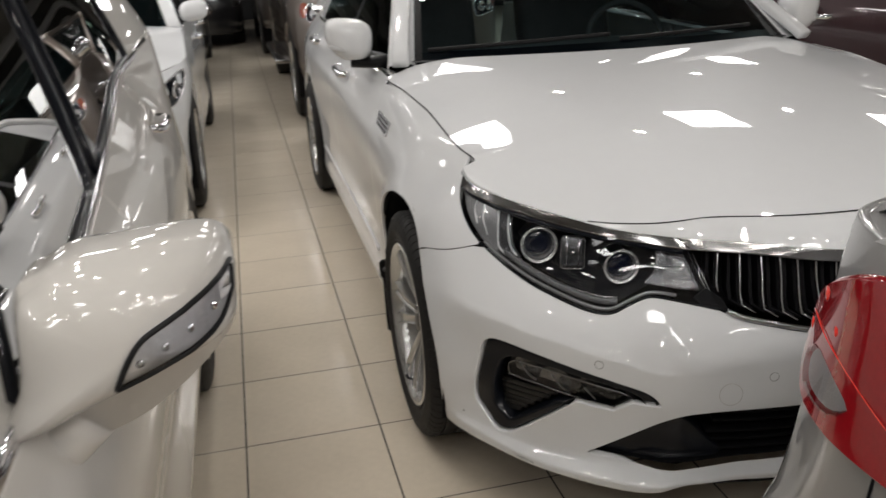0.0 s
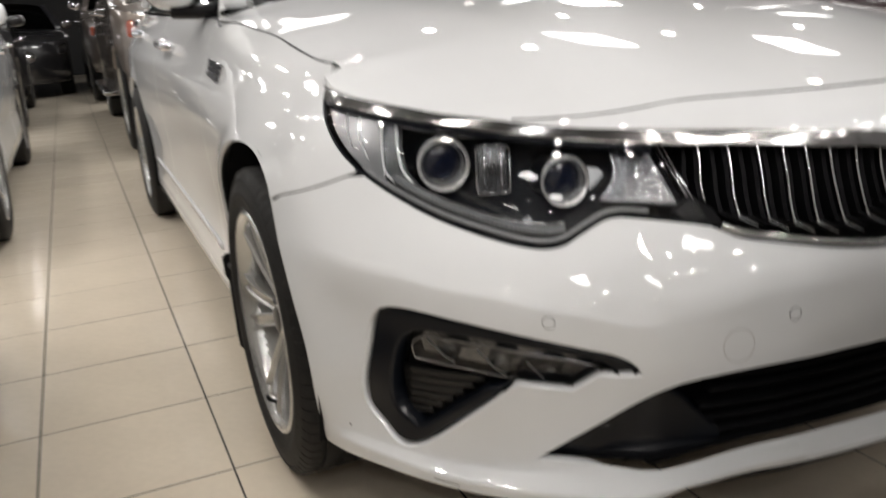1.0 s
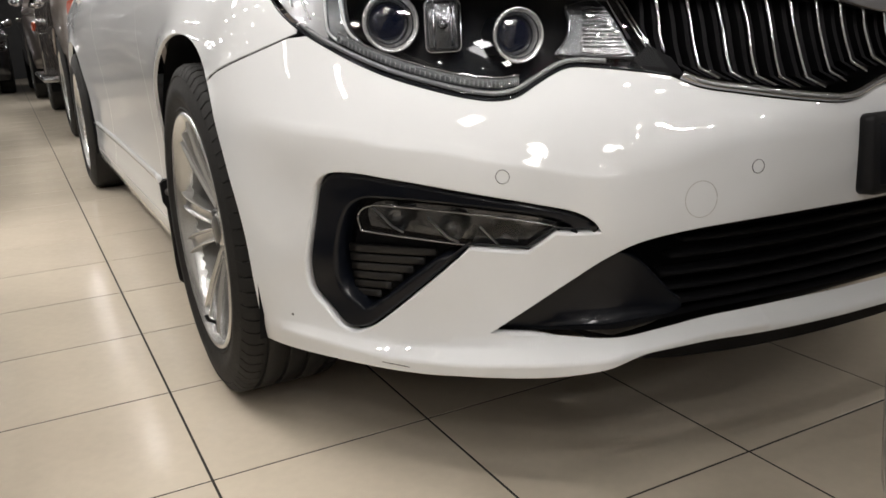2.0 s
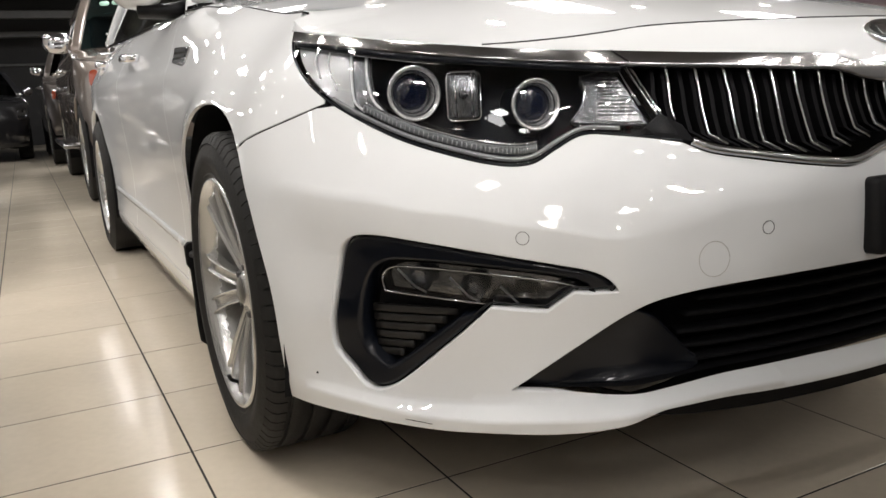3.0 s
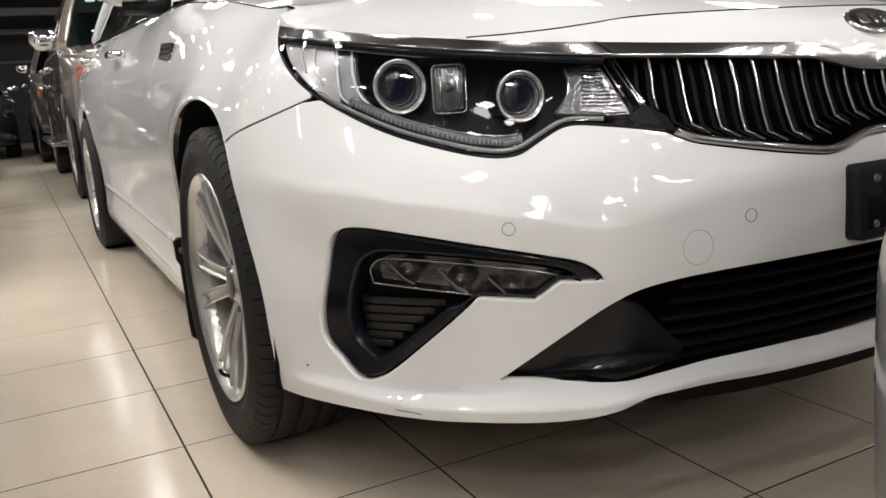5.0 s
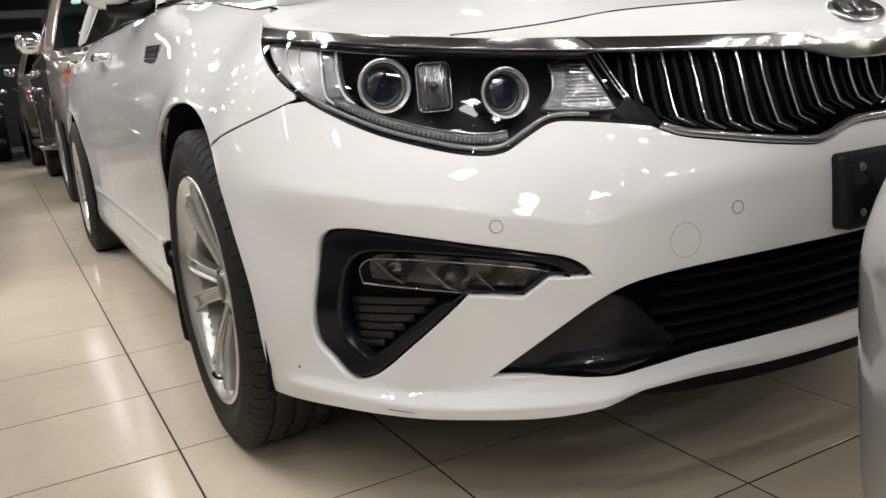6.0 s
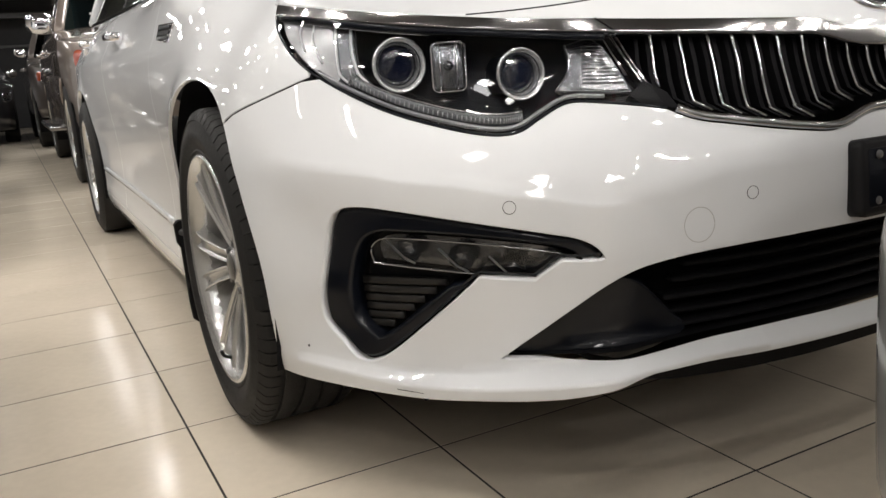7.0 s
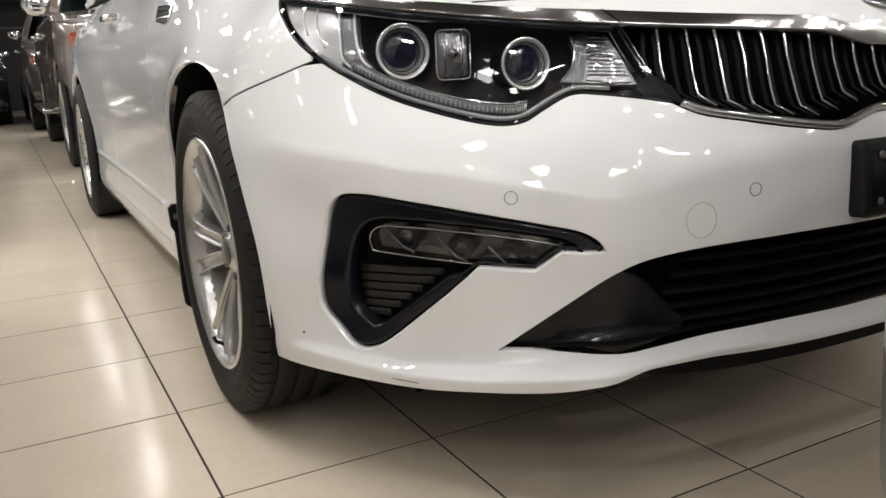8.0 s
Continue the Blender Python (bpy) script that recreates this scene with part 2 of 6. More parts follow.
def panel(name, outline, holes, surf, mat, parent, label="", step=0.02, edge=0.012, lip=0.0015, gap=0.0, lines=(), fine=0.005):
    """A sheet-metal panel: the region inside the outline, less the holes, laid on surf(u, v, deep), with rounded, turned-in edges."""
    loops = [resample(outline, step * 0.6)] + [resample(h, step * 0.6) for h in holes]
    fixed = []
    for k, L in enumerate(loops):
        A = np.array(L)
        area = ((A[:, 0] * np.roll(A[:, 1], -1)) - (np.roll(A[:, 0], -1) * A[:, 1])).sum()
        if (area < 0) == (k == 0):
            A = A[::-1]
        t = np.roll(A, -1, 0) - np.roll(A, 1, 0)
        t /= np.maximum(np.linalg.norm(t, axis=1), 1e-9)[:, None]
        out = np.stack([t[:, 1], -t[:, 0]], 1)     # away from the sheet, also at holes
        fixed.append((A - out * ((gap + lip) if gap > 0 else 0.0), out))
    A0 = fixed[0][0]
    lo, hi = A0.min(0), A0.max(0)
    gu, gv = np.meshgrid(np.arange(math.floor(lo[0] / step), math.ceil(hi[0] / step) + 1) * step, np.arange(math.floor(lo[1] / step), math.ceil(hi[1] / step) + 1) * step)
    G = np.stack([gu.ravel(), gv.ravel()], 1)
    ok = inside(G, A0)
    for A, _ in fixed[1:]:
        ok &= ~inside(G, A)
    G = G[ok]
    for A, _ in fixed:
        if len(G):
            near = np.min(((G[:, None] - A[None]) ** 2).sum(-1), 1) if len(G) * len(A) < 4e6 else np.concatenate([np.min(((g[:, None] - A[None]) ** 2).sum(-1), 1) for g in np.array_split(G, 12)])
            G = G[near > (step * 0.45) ** 2]
    folds = []
    for L in lines:
        A = np.array(resample(L, step * 0.5, False))
        ok = inside(A, A0)
        for B, _ in fixed:
            ok &= np.min(((A[:, None] - B[None]) ** 2).sum(-1), 1) > (step * 0.3) ** 2
        for B, _ in fixed[1:]:
            ok &= ~inside(A, B)
        folds.append((A, ok))
        if ok.any() and len(G):
            G = G[np.min(((G[:, None] - A[ok][None]) ** 2).sum(-1), 1) > (step * 0.4) ** 2]
    pts, edges = [], []
    for A, ok in folds:
        o = len(pts)
        pts += [Vector((float(p[0]), float(p[1]))) for p in A[ok]]
        number = np.cumsum(ok) - 1
        edges += [(o + int(number[i]), o + int(number[i + 1])) for i in range(len(A) - 1) if ok[i] and ok[i + 1]]
    for A, _ in fixed:
        o = len(pts)
        pts += [Vector((float(p[0]), float(p[1]))) for p in A]
        edges += [(o + i, o + (i + 1) % len(A)) for i in range(len(A))]
    pts += [Vector((float(p[0]), float(p[1]))) for p in G]
    v2, _, f2, *_ = delaunay_2d_cdt(pts, edges, [], 0, 1e-7)
    V = np.array([tuple(v) for v in v2])
    C = np.array([V[list(f)].mean(0) for f in f2])
    ok = inside(C, A0)
    for A, _ in fixed[1:]:
        ok &= ~inside(C, A)
    faces = [list(f) for f, o in zip(f2, ok) if o]

    def place(u, v):
        h, k = 0.014, fine
        p = np.array(surf(u, v, 0.0))
        a, b = np.array(surf(u + h, v, 0.0)) - np.array(surf(u - h, v, 0.0)), (np.array(surf(u, v + k, 0.0)) - np.array(surf(u, v - k, 0.0))) * (h / k)
        n = np.cross(a, b)
        n /= max(np.linalg.norm(n), 1e-9)
        if n @ (np.array(surf(u, v, -0.01)) - p) < 0:
            n = -n
        return p, n, a / (2 * h), b / (2 * h)

    verts, norms = [], []
    for u, v in V:
        p, n, _, _ = place(u, v)
        verts.append(p)
        norms.append(n)
    turn = sum(float(np.cross(verts[f[1]] - verts[f[0]], verts[f[2]] - verts[f[0]]) @ norms[f[0]]) for f in faces)
    flip = turn < 0
    if flip:
        faces = [f[::-1] for f in faces]
    if edge > 0:
        for A, out in fixed:
            o, m = len(verts), len(A)
            rings = [[], [], []]
            for (u, v), w in zip(A, out):
                p, n, a, b = place(u, v)
                d = a * w[0] + b * w[1]
                d -= n * (d @ n)
                d /= max(np.linalg.norm(d), 1e-9)
                rings[0].append((p, n))
                rings[1].append((p + d * lip - n * lip * 1.2, d * 0.85 + n * 0.5))
                rings[2].append((p + d * lip - n * edge, d))
            for r in rings:
                for p, n in r:
                    verts.append(p)
                    norms.append(n / np.linalg.norm(n))
            for r in range(2):
                for i in range(m):
                    j = (i + 1) % m
                    q = [o + r * m + i, o + r * m + j, o + (r + 1) * m + j, o + (r + 1) * m + i]
                    faces.append(q if flip else q[::-1])
    return mesh_part(name, verts, faces, mat, parent, label, normals=norms)


def mirrored(half):
    """A closed loop from its half, which runs from the middle line to the middle line."""
    return list(half) + [np.array((-p[0], p[1])) for p in reversed(half) if abs(p[0]) > 1e-6]


def lofted(rings, close_ring=True, cap=False):
    n = len(rings[0])
    verts = [p for r in rings for p in r]
    faces = []
    for i in range(len(rings) - 1):
        for j in range(n if close_ring else n - 1):
            k = (j + 1) % n
            faces.append([i * n + j, i * n + k, (i + 1) * n + k, (i + 1) * n + j])
    if cap:
        faces.append(list(range(n))[::-1])
        faces.append([(len(rings) - 1) * n + j for j in range(n)])
    return verts, faces


def lathe(profile, m, n=40):
    """A turned body: (radius, height along the axis) round the z axis of m."""
    rings = []
    for r, h in profile:
        rings.append([m @ Vector((r * math.cos(2 * math.pi * k / n), r * math.sin(2 * math.pi * k / n), h)) for k in range(n)])
    return lofted(rings)


def swept(path, section, up=(0, 0, 1), scale=None, cap=True):
    """A bar with the 2D section along the path; section x is across, y along up."""
    P = [Vector(p) for p in path]
    rings = []
    for i, p in enumerate(P):
        t = (P[min(i + 1, len(P) - 1)] - P[max(i - 1, 0)]).normalized()
        u = Vector(up)
        a = t.cross(u)
        a = a.normalized() if a.length > 1e-6 else Vector((1, 0, 0))
        b = a.cross(t)
        k = scale[i] if scale else 1.0
        rings.append([p + a * (x * k) + b * (y * k) for x, y in section])
    return lofted(rings, True, cap)


def disc_section(r, n=8, ry=None):
    return [(r * math.cos(2 * math.pi * k / n), (ry or r) * math.sin(2 * math.pi * k / n)) for k in range(n)]


def round_rect(w, h, r, n=4):
    out = []
    for cx, cy, a in ((w / 2 - r, h / 2 - r, 0), (-w / 2 + r, h / 2 - r, 90), (-w / 2 + r, -h / 2 + r, 180), (w / 2 - r, -h / 2 + r, 270)):
        out += [(cx + r * math.cos(radians(a + 90 * k / n)), cy + r * math.sin(radians(a + 90 * k / n))) for k in range(n + 1)]
    return out


def slab(outline, m, depth, bevel=0.002):
    """A flat body with a rounded rim: the outline in the xy plane of m, its front at z = 0, depth towards -z."""
    A = np.array([p[:2] for p in outline], float)
    if ((A[:, 0] * np.roll(A[:, 1], -1)) - (np.roll(A[:, 0], -1) * A[:, 1])).sum() < 0:
        A = A[::-1]
    c = A.mean(0)
    t = np.roll(A, -1, 0) - np.roll(A, 1, 0)
    t /= np.maximum(np.linalg.norm(t, axis=1), 1e-9)[:, None]
    o = np.stack([t[:, 1], -t[:, 0]], 1)
    rings = [[m @ Vector((*(p - q * bevel), 0)) for p, q in zip(A, o)], [m @ Vector((*p, -bevel)) for p in A], [m @ Vector((*p, -depth)) for p in A]]
    v, f = lofted(rings)
    n = len(A)
    f = [x[::-1] for x in f]
    f.append(list(range(n)))
    f.append([2 * n + j for j in range(n)][::-1])
    return v, f


def joined(*bodies):
    v, f = [], []
    for a, b in bodies:
        o = len(v)
        v += list(a)
        f += [[i + o for i in q] for q in b]
    return v, f


def boxy(sx, sy, sz, m=None, bevel=0.004):
    """A box with bevelled edges, its base in the middle of z = 0."""
    m = m or Matrix()
    b = min(bevel, sx / 3, sy / 3, sz / 3)
    rings = []
    for z, k in ((0, b), (b, 0), (sz - b, 0), (sz, b)):
        rings.append([m @ Vector((x, y, z)) for x, y in round_rect(sx - 2 * k, sy - 2 * k, max(b * 0.9, 1e-4), 2)])
    return lofted(rings, True, True)

# ---- the sedan's outer surface: a plan curve and upright sections along it ----
def pchip(xs, ys, q):
    """Smooth curve through (xs, ys) with no overshoot, at q."""
    xs, ys, q = np.asarray(xs, float), np.asarray(ys, float), np.asarray(q, float)
    h, m = np.diff(xs), np.diff(ys) / np.diff(xs)
    t = np.zeros(len(xs))
    for k in range(1, len(xs) - 1):
        if m[k - 1] * m[k] > 0:
            w1, w2 = 2 * h[k] + h[k - 1], h[k] + 2 * h[k - 1]
            t[k] = (w1 + w2) / (w1 / m[k - 1] + w2 / m[k])
    t[0], t[-1] = m[0], m[-1]
    q = np.clip(q, xs[0], xs[-1])
    i = np.clip(np.searchsorted(xs, q, side="right") - 1, 0, len(xs) - 2)
    u = (q - xs[i]) / h[i]
    return ((1 + 2 * u) * (1 - u) ** 2 * ys[i] + u * (1 - u) ** 2 * h[i] * t[i]
            + u * u * (3 - 2 * u) * ys[i + 1] + u * u * (u - 1) * h[i] * t[i + 1])


# plan at bumper height: half width and length from the front axle
PLAN = [(0, -0.895), (0.18, -0.889), (0.35, -0.866), (0.50, -0.815), (0.648, -0.715), (0.76, -0.605), (0.845, -0.50),
        (0.90, -0.40), (0.925, -0.30), (0.932, -0.15), (0.932, 0.4), (0.932, 1.4), (0.93, 2.6), (0.915, 3.2), (0.86, 3.62),
        (0.70, 3.83), (0.35, 3.89), (0, 3.90)]
_c = np.array(PLAN)
_k = np.r_[0, np.cumsum(np.hypot(*np.diff(_c, axis=0).T) ** 0.5)]
_t = np.linspace(0, _k[-1], 4000)


def _spline(v):
    """Natural-looking cubic through the plan's points (centripetal spacing)."""
    d = np.zeros(len(v))
    for j in range(1, len(v) - 1):
        a, b = _k[j] - _k[j - 1], _k[j + 1] - _k[j]
        d[j] = ((v[j] - v[j - 1]) / a * b + (v[j + 1] - v[j]) / b * a) / (a + b)
    i = np.clip(np.searchsorted(_k, _t, side="right") - 1, 0, len(_k) - 2)
    h = _k[i + 1] - _k[i]
    u = (_t - _k[i]) / h
    return ((1 + 2 * u) * (1 - u) ** 2 * v[i] + u * (1 - u) ** 2 * h * d[i]
            + u * u * (3 - 2 * u) * v[i + 1] + u * u * (u - 1) * h * d[i + 1])


_x, _y = _spline(_c[:, 0]), _spline(_c[:, 1])
_x[0] = 0
_s = np.r_[0, np.cumsum(np.hypot(np.diff(_x), np.diff(_y)))]
SS = np.arange(0, _s[-1], 0.01)
PX, PY = np.interp(SS, _s, _x), np.interp(SS, _s, _y)
_tx, _ty = np.gradient(PX), np.gradient(PY)
for _ in range(6):
    _tx[1:-1], _ty[1:-1] = (_tx[:-2] + 2 * _tx[1:-1] + _tx[2:]) / 4, (_ty[:-2] + 2 * _ty[1:-1] + _ty[2:]) / 4
_n = np.hypot(_tx, _ty)
NX, NY = _ty / _n, -_tx / _n          # outward: to the front at the nose, to the side at the doors
S_AXLE = float(np.interp(0, PY[: len(PY) * 3 // 4], SS[: len(PY) * 3 // 4]))


def s_of_x(x):
    """Arc length at which the nose is x from the middle."""
    return float(np.interp(x, PX[:110], SS[:110]))


def s_of_y(y):
    return S_AXLE + y


# sections: (height, inset from the plan) at stations along the plan
SECTIONS = [
    (0.0, [(.14, .004), (.235, .003), (.2545, .002), (.262, 0), (.286, .030), (.31, .022), (.36, .012), (.44, 0), (.54, .002), (.61, .02), (.66, .03), (.74, .052), (.775, .075), (.80, .12), (.9, .3)]),
    (s_of_x(.20), [(.14, .004), (.235, .003), (.2545, .002), (.262, 0), (.286, .030), (.31, .022), (.36, .012), (.44, 0), (.54, .002), (.61, .03), (.66, .04), (.74, .062), (.775, .085), (.80, .13), (.9, .3)]),
    (s_of_x(.36), [(.14, .002), (.24, .001), (.2565, .0), (.264, -.002), (.286, .027), (.31, .02), (.36, .012), (.44, 0), (.53, .002), (.56, .012), (.61, .05), (.66, .07), (.74, .115), (.775, .139), (.80, .152), (.9, .31)]),
    (s_of_x(.50), [(.14, -.026), (.245, -.032), (.259, -.034), (.263, -.030), (.275, -.002), (.282, .010), (.305, .014), (.36, .008), (.44, -.002), (.50, -.001), (.53, .003), (.56, .017), (.60, .043), (.63, .062), (.66, .077), (.74, .112), (.78, .138), (.80, .163), (.9, .32)]),
    (s_of_x(.54), [(.14, -.042), (.24, -.048), (.2545, -.050), (.258, -.046), (.268, -.012), (.276, .004), (.30, .012), (.36, .008), (.44, -.003), (.50, -.003), (.508, .0), (.53, .008), (.56, .021), (.60, .043), (.66, .073), (.74, .108), (.785, .136), (.81, .17), (.9, .32)]),
    (s_of_x(.65), [(.14, -.022), (.215, -.026), (.237, -.030), (.241, -.026), (.250, .004), (.256, .011), (.285, .011), (.36, .006), (.44, -.003), (.521, -.005), (.530, -.002), (.54, .003), (.56, .0115), (.59, .028), (.62, .046), (.66, .067), (.74, .100), (.79, .125), (.82, .17), (.9, .32)]),
    (s_of_x(.77), [(.14, .0), (.205, -.006), (.2265, -.010), (.2305, -.006), (.2385, .010), (.245, .014), (.28, .014), (.36, .006), (.44, 0), (.548, -.010), (.556, -.007), (.567, -.002), (.60, .014), (.63, .031), (.66, .047), (.74, .082), (.79, .112), (.83, .16), (.9, .30)]),
    (s_of_x(.86), [(.14, .014), (.208, .008), (.236, .003), (.241, .006), (.250, .012), (.27, .014), (.30, .014), (.38, .004), (.46, 0), (.565, -.012), (.575, -.0105), (.585, -.006), (.61, .004), (.64, .017), (.67, .031), (.74, .062), (.79, .092), (.835, .13), (.9, .24)]),
    (s_of_y(-.33), [(.18, .03), (.2, .014), (.25, .0), (.34, -.019), (.46, -.022), (.56, -.015), (.62, -.002), (.69, .018), (.75, .045), (.80, .08), (.845, .118), (.882, .17), (.905, .22)]),
    (s_of_y(-.18), [(.18, .03), (.22, .015), (.34, -.006), (.46, -.016), (.56, -.014), (.64, .0), (.71, .022), (.77, .055), (.815, .09), (.855, .122), (.886, .155), (.91, .22)]),
    (s_of_y(.10), [(.18, .02), (.22, .01), (.34, -.004), (.46, -.012), (.58, -.014), (.68, .0), (.76, .018), (.82, .038), (.872, .064), (.902, .096), (.921, .13), (.94, .18)]),
    (s_of_y(.45), [(.14, .07), (.19, .032), (.25, .024), (.30, .028), (.44, .026), (.58, .016), (.70, .010), (.78, .018), (.835, .040), (.893, .058), (.933, .077), (.958, .102), (.976, .14), (1.0, .2)]),
    (s_of_y(1.2), [(.14, .07), (.19, .032), (.25, .024), (.30, .03), (.44, .034), (.58, .026), (.72, .014), (.80, .016), (.845, .038), (.90, .062), (.95, .085), (.98, .11), (1.0, .13)]),
    (s_of_y(2.2), [(.14, .07), (.19, .032), (.25, .024), (.30, .03), (.44, .03), (.58, .018), (.74, .008), (.82, .012), (.86, .032), (.92, .062), (.97, .09), (1.0, .115), (1.03, .15)]),
    (s_of_y(3.0), [(.14, .06), (.2, .03), (.34, .01), (.46, 0), (.60, 0), (.76, .006), (.84, .014), (.88, .034), (.94, .07), (.99, .11), (1.03, .16), (1.07, .22)]),
    (float(SS[-1]), [(.18, .08), (.25, .02), (.4, 0), (.56, 0), (.7, .02), (.85, .03), (.95, .04), (1.03, .09), (1.07, .16)]),
]
DZ = 0.0025
ZZ = np.arange(0.12, 1.08, DZ)
# two folds run along the nose: the chin lip's edge and the crease over the fog lamps
EDGE = [(0, .262), (.2, .262), (.25, .2625), (.36, .2635), (.511, .259), (.556, .2545), (.692, .237), (.778, .2295), (.862, .2265), (.93, .230), (1.009, .236), (1.08, .240), (1.17, .240)]
CREASE = [(.0, .53), (.36, .52), (.48, .504), (.556, .504), (.645, .5195), (.692, .5255), (.767, .541), (.862, .552), (.901, .560), (1.009, .570), (1.04, .576), (1.10, .583), (1.17, .585)]
_cols = np.array([pchip([z for z, _ in sec], [d for _, d in sec], ZZ) for _, sec in SECTIONS])
_st = np.array([s for s, _ in SECTIONS])
_w1 = np.interp(ZZ, [.29, .36], [1, 0])
_w2 = np.interp(ZZ, [.44, .50, .60, .68], [0, 1, 1, 0])


def fold(line, s):
    return pchip([p[0] for p in line], [p[1] for p in line], s)


_es, _cs, _ek, _ck = fold(EDGE, SS), fold(CREASE, SS), fold(EDGE, _st), fold(CREASE, _st)
INSET = np.zeros((len(SS), len(ZZ)))
for i, s in enumerate(SS):
    k = min(max(int(np.searchsorted(_st, s, side="right")) - 1, 0), len(_st) - 2)
    near = range(max(0, k - 1), min(len(_st), k + 3))
    v = {j: np.interp(ZZ + (_ek[j] - _es[i]) * _w1 + (_ck[j] - _cs[i]) * _w2, ZZ, _cols[j]) for j in near}

    def slope(j):
        if j - 1 not in v or j + 1 not in v:
            return (v[k + 1] - v[k]) / (_st[k + 1] - _st[k])
        h0, h1 = _st[j] - _st[j - 1], _st[j + 1] - _st[j]
        m0, m1 = (v[j] - v[j - 1]) / h0, (v[j + 1] - v[j]) / h1
        w0, w1 = 2 * h1 + h0, h1 + 2 * h0
        with np.errstate(divide="ignore", invalid="ignore"):
            return np.where(m0 * m1 > 0, (w0 + w1) / (w0 / np.where(m0 == 0, 1, m0) + w1 / np.where(m1 == 0, 1, m1)), 0.0)

    h = _st[k + 1] - _st[k]
    u = (s - _st[k]) / h
    INSET[i] = (1 + 2 * u) * (1 - u) ** 2 * v[k] + u * (1 - u) ** 2 * h * slope(k) + u * u * (3 - 2 * u) * v[k + 1] + u * u * (u - 1) * h * slope(k + 1)
# fenders and doors flow softly
_g = np.exp(-0.5 * (np.arange(-18, 19) / 7.0) ** 2)
_q = np.exp(-0.5 * (np.arange(-9, 10) / 3.0) ** 2)
_g, _q = _g / _g.sum(), _q / _q.sum()
_pad = np.pad(INSET, ((18, 18), (0, 0)), "edge")
_soft = sum(w * _pad[j:j + len(SS)] for j, w in enumerate(_g))
_pad = np.pad(_soft, ((0, 0), (9, 9)), "edge")
_soft = sum(w * _pad[:, j:j + len(ZZ)] for j, w in enumerate(_q))
_pad = np.pad(INSET, ((18, 18), (0, 0)), "reflect")
_along = sum(w * _pad[j:j + len(SS)] for j, w in enumerate(_g))
_w = (np.interp(SS, [1.0, 1.10], [1, 0])[:, None] * np.interp(ZZ, [.57, .60], [0, 1])[None])
INSET = INSET * (1 - _w) + _along * _w
_w = np.interp(SS, [1.10, 1.30], [0, 1])[:, None] * np.interp(ZZ, [.27, .34], [0, 1])[None]
INSET = INSET * (1 - _w) + _soft * _w


# a rolled flare round the wheel arches
for yc in (0.0, 2.80):
    _r = np.hypot(SS[:, None] - (S_AXLE + yc) - .012, ZZ[None] - .35)
    INSET -= .010 * np.exp(-((_r - .365) / .040) ** 2) * np.interp(SS, [S_AXLE + yc - .20, S_AXLE + yc + .02], [.0, 1])[:, None]


def skin(s, z, deep=0.0):
    """The point of the outer surface at arc length s and height z, deep metres inside it (the side that x is negative on)."""
    if s < 0:
        x, y, z = skin(-s, z, deep)
        return (-x, y, z)
    a, b = min(max(s / 0.01, 0), len(SS) - 1.001), min(max((z - ZZ[0]) / DZ, 0), len(ZZ) - 1.001)
    i, j = int(a), int(b)
    u, v = a - i, b - j
    d = deep + (INSET[i, j] * (1 - u) + INSET[i + 1, j] * u) * (1 - v) + (INSET[i, j + 1] * (1 - u) + INSET[i + 1, j + 1] * u) * v
    nx, ny = NX[i] * (1 - u) + NX[i + 1] * u, NY[i] * (1 - u) + NY[i + 1] * u
    return (-(PX[i] * (1 - u) + PX[i + 1] * u - nx * d), PY[i] * (1 - u) + PY[i + 1] * u - ny * d, z)


def hood_z(x, y):
    """Height of the bonnet: crowned, and falling away faster outside its two creases."""
    zc = float(pchip([-.9, -.82, -.76, -.6, -.3, .1, .6], [.745, .782, .803, .847, .912, .974, 1.028], y))
    k = float(pchip([-.9, -.585, -.2, .2, .7], [.15, .128, .066, .056, .045], y))
    c = 0.34 + 0.20 * (y + 0.6)
    w = 0.022
    return zc - k * x * x - 0.06 * w * math.log(1 + math.exp(min(30, (abs(x) - c) / w)))


def bonnet_z(x, y):
    """The bonnet's height, drawn to meet the nose and the fenders at its edges."""
    a = min(abs(x), .80)
    yf = float(np.interp(a, FRONT_X, FRONT_Y))
    z = hood_z(x, y) + float(np.interp(a, FRONT_X, FRONT_D)) * math.exp(-max(0, y - yf) / .05)
    if y > -.30:
        yy = min(max(y, -.26), .58)
        z += float(np.interp(yy, SIDE_Y, SIDE_D)) * math.exp(-max(0, shut_x(yy) - a) / .07) * min(1, (y + .30) / .06)
    return z



SHUT = [(-.262, .785), (-.21, .792), (-.12, .80), (.145, .808), (.40, .832), (.52, .845), (.66, .85)]   # bonnet's side gap: (y, half width)


def shut_x(y):
    return float(pchip([p[0] for p in SHUT], [p[1] for p in SHUT], y))


def fender_z(s):
    """Height at which the fender reaches the bonnet's side gap."""
    a, b, x0 = 0.80, 1.03, shut_x(s - S_AXLE)
    for _ in range(30):
        m = (a + b) / 2
        a, b = (m, b) if -skin(s, m)[0] > x0 else (a, m)
    return a


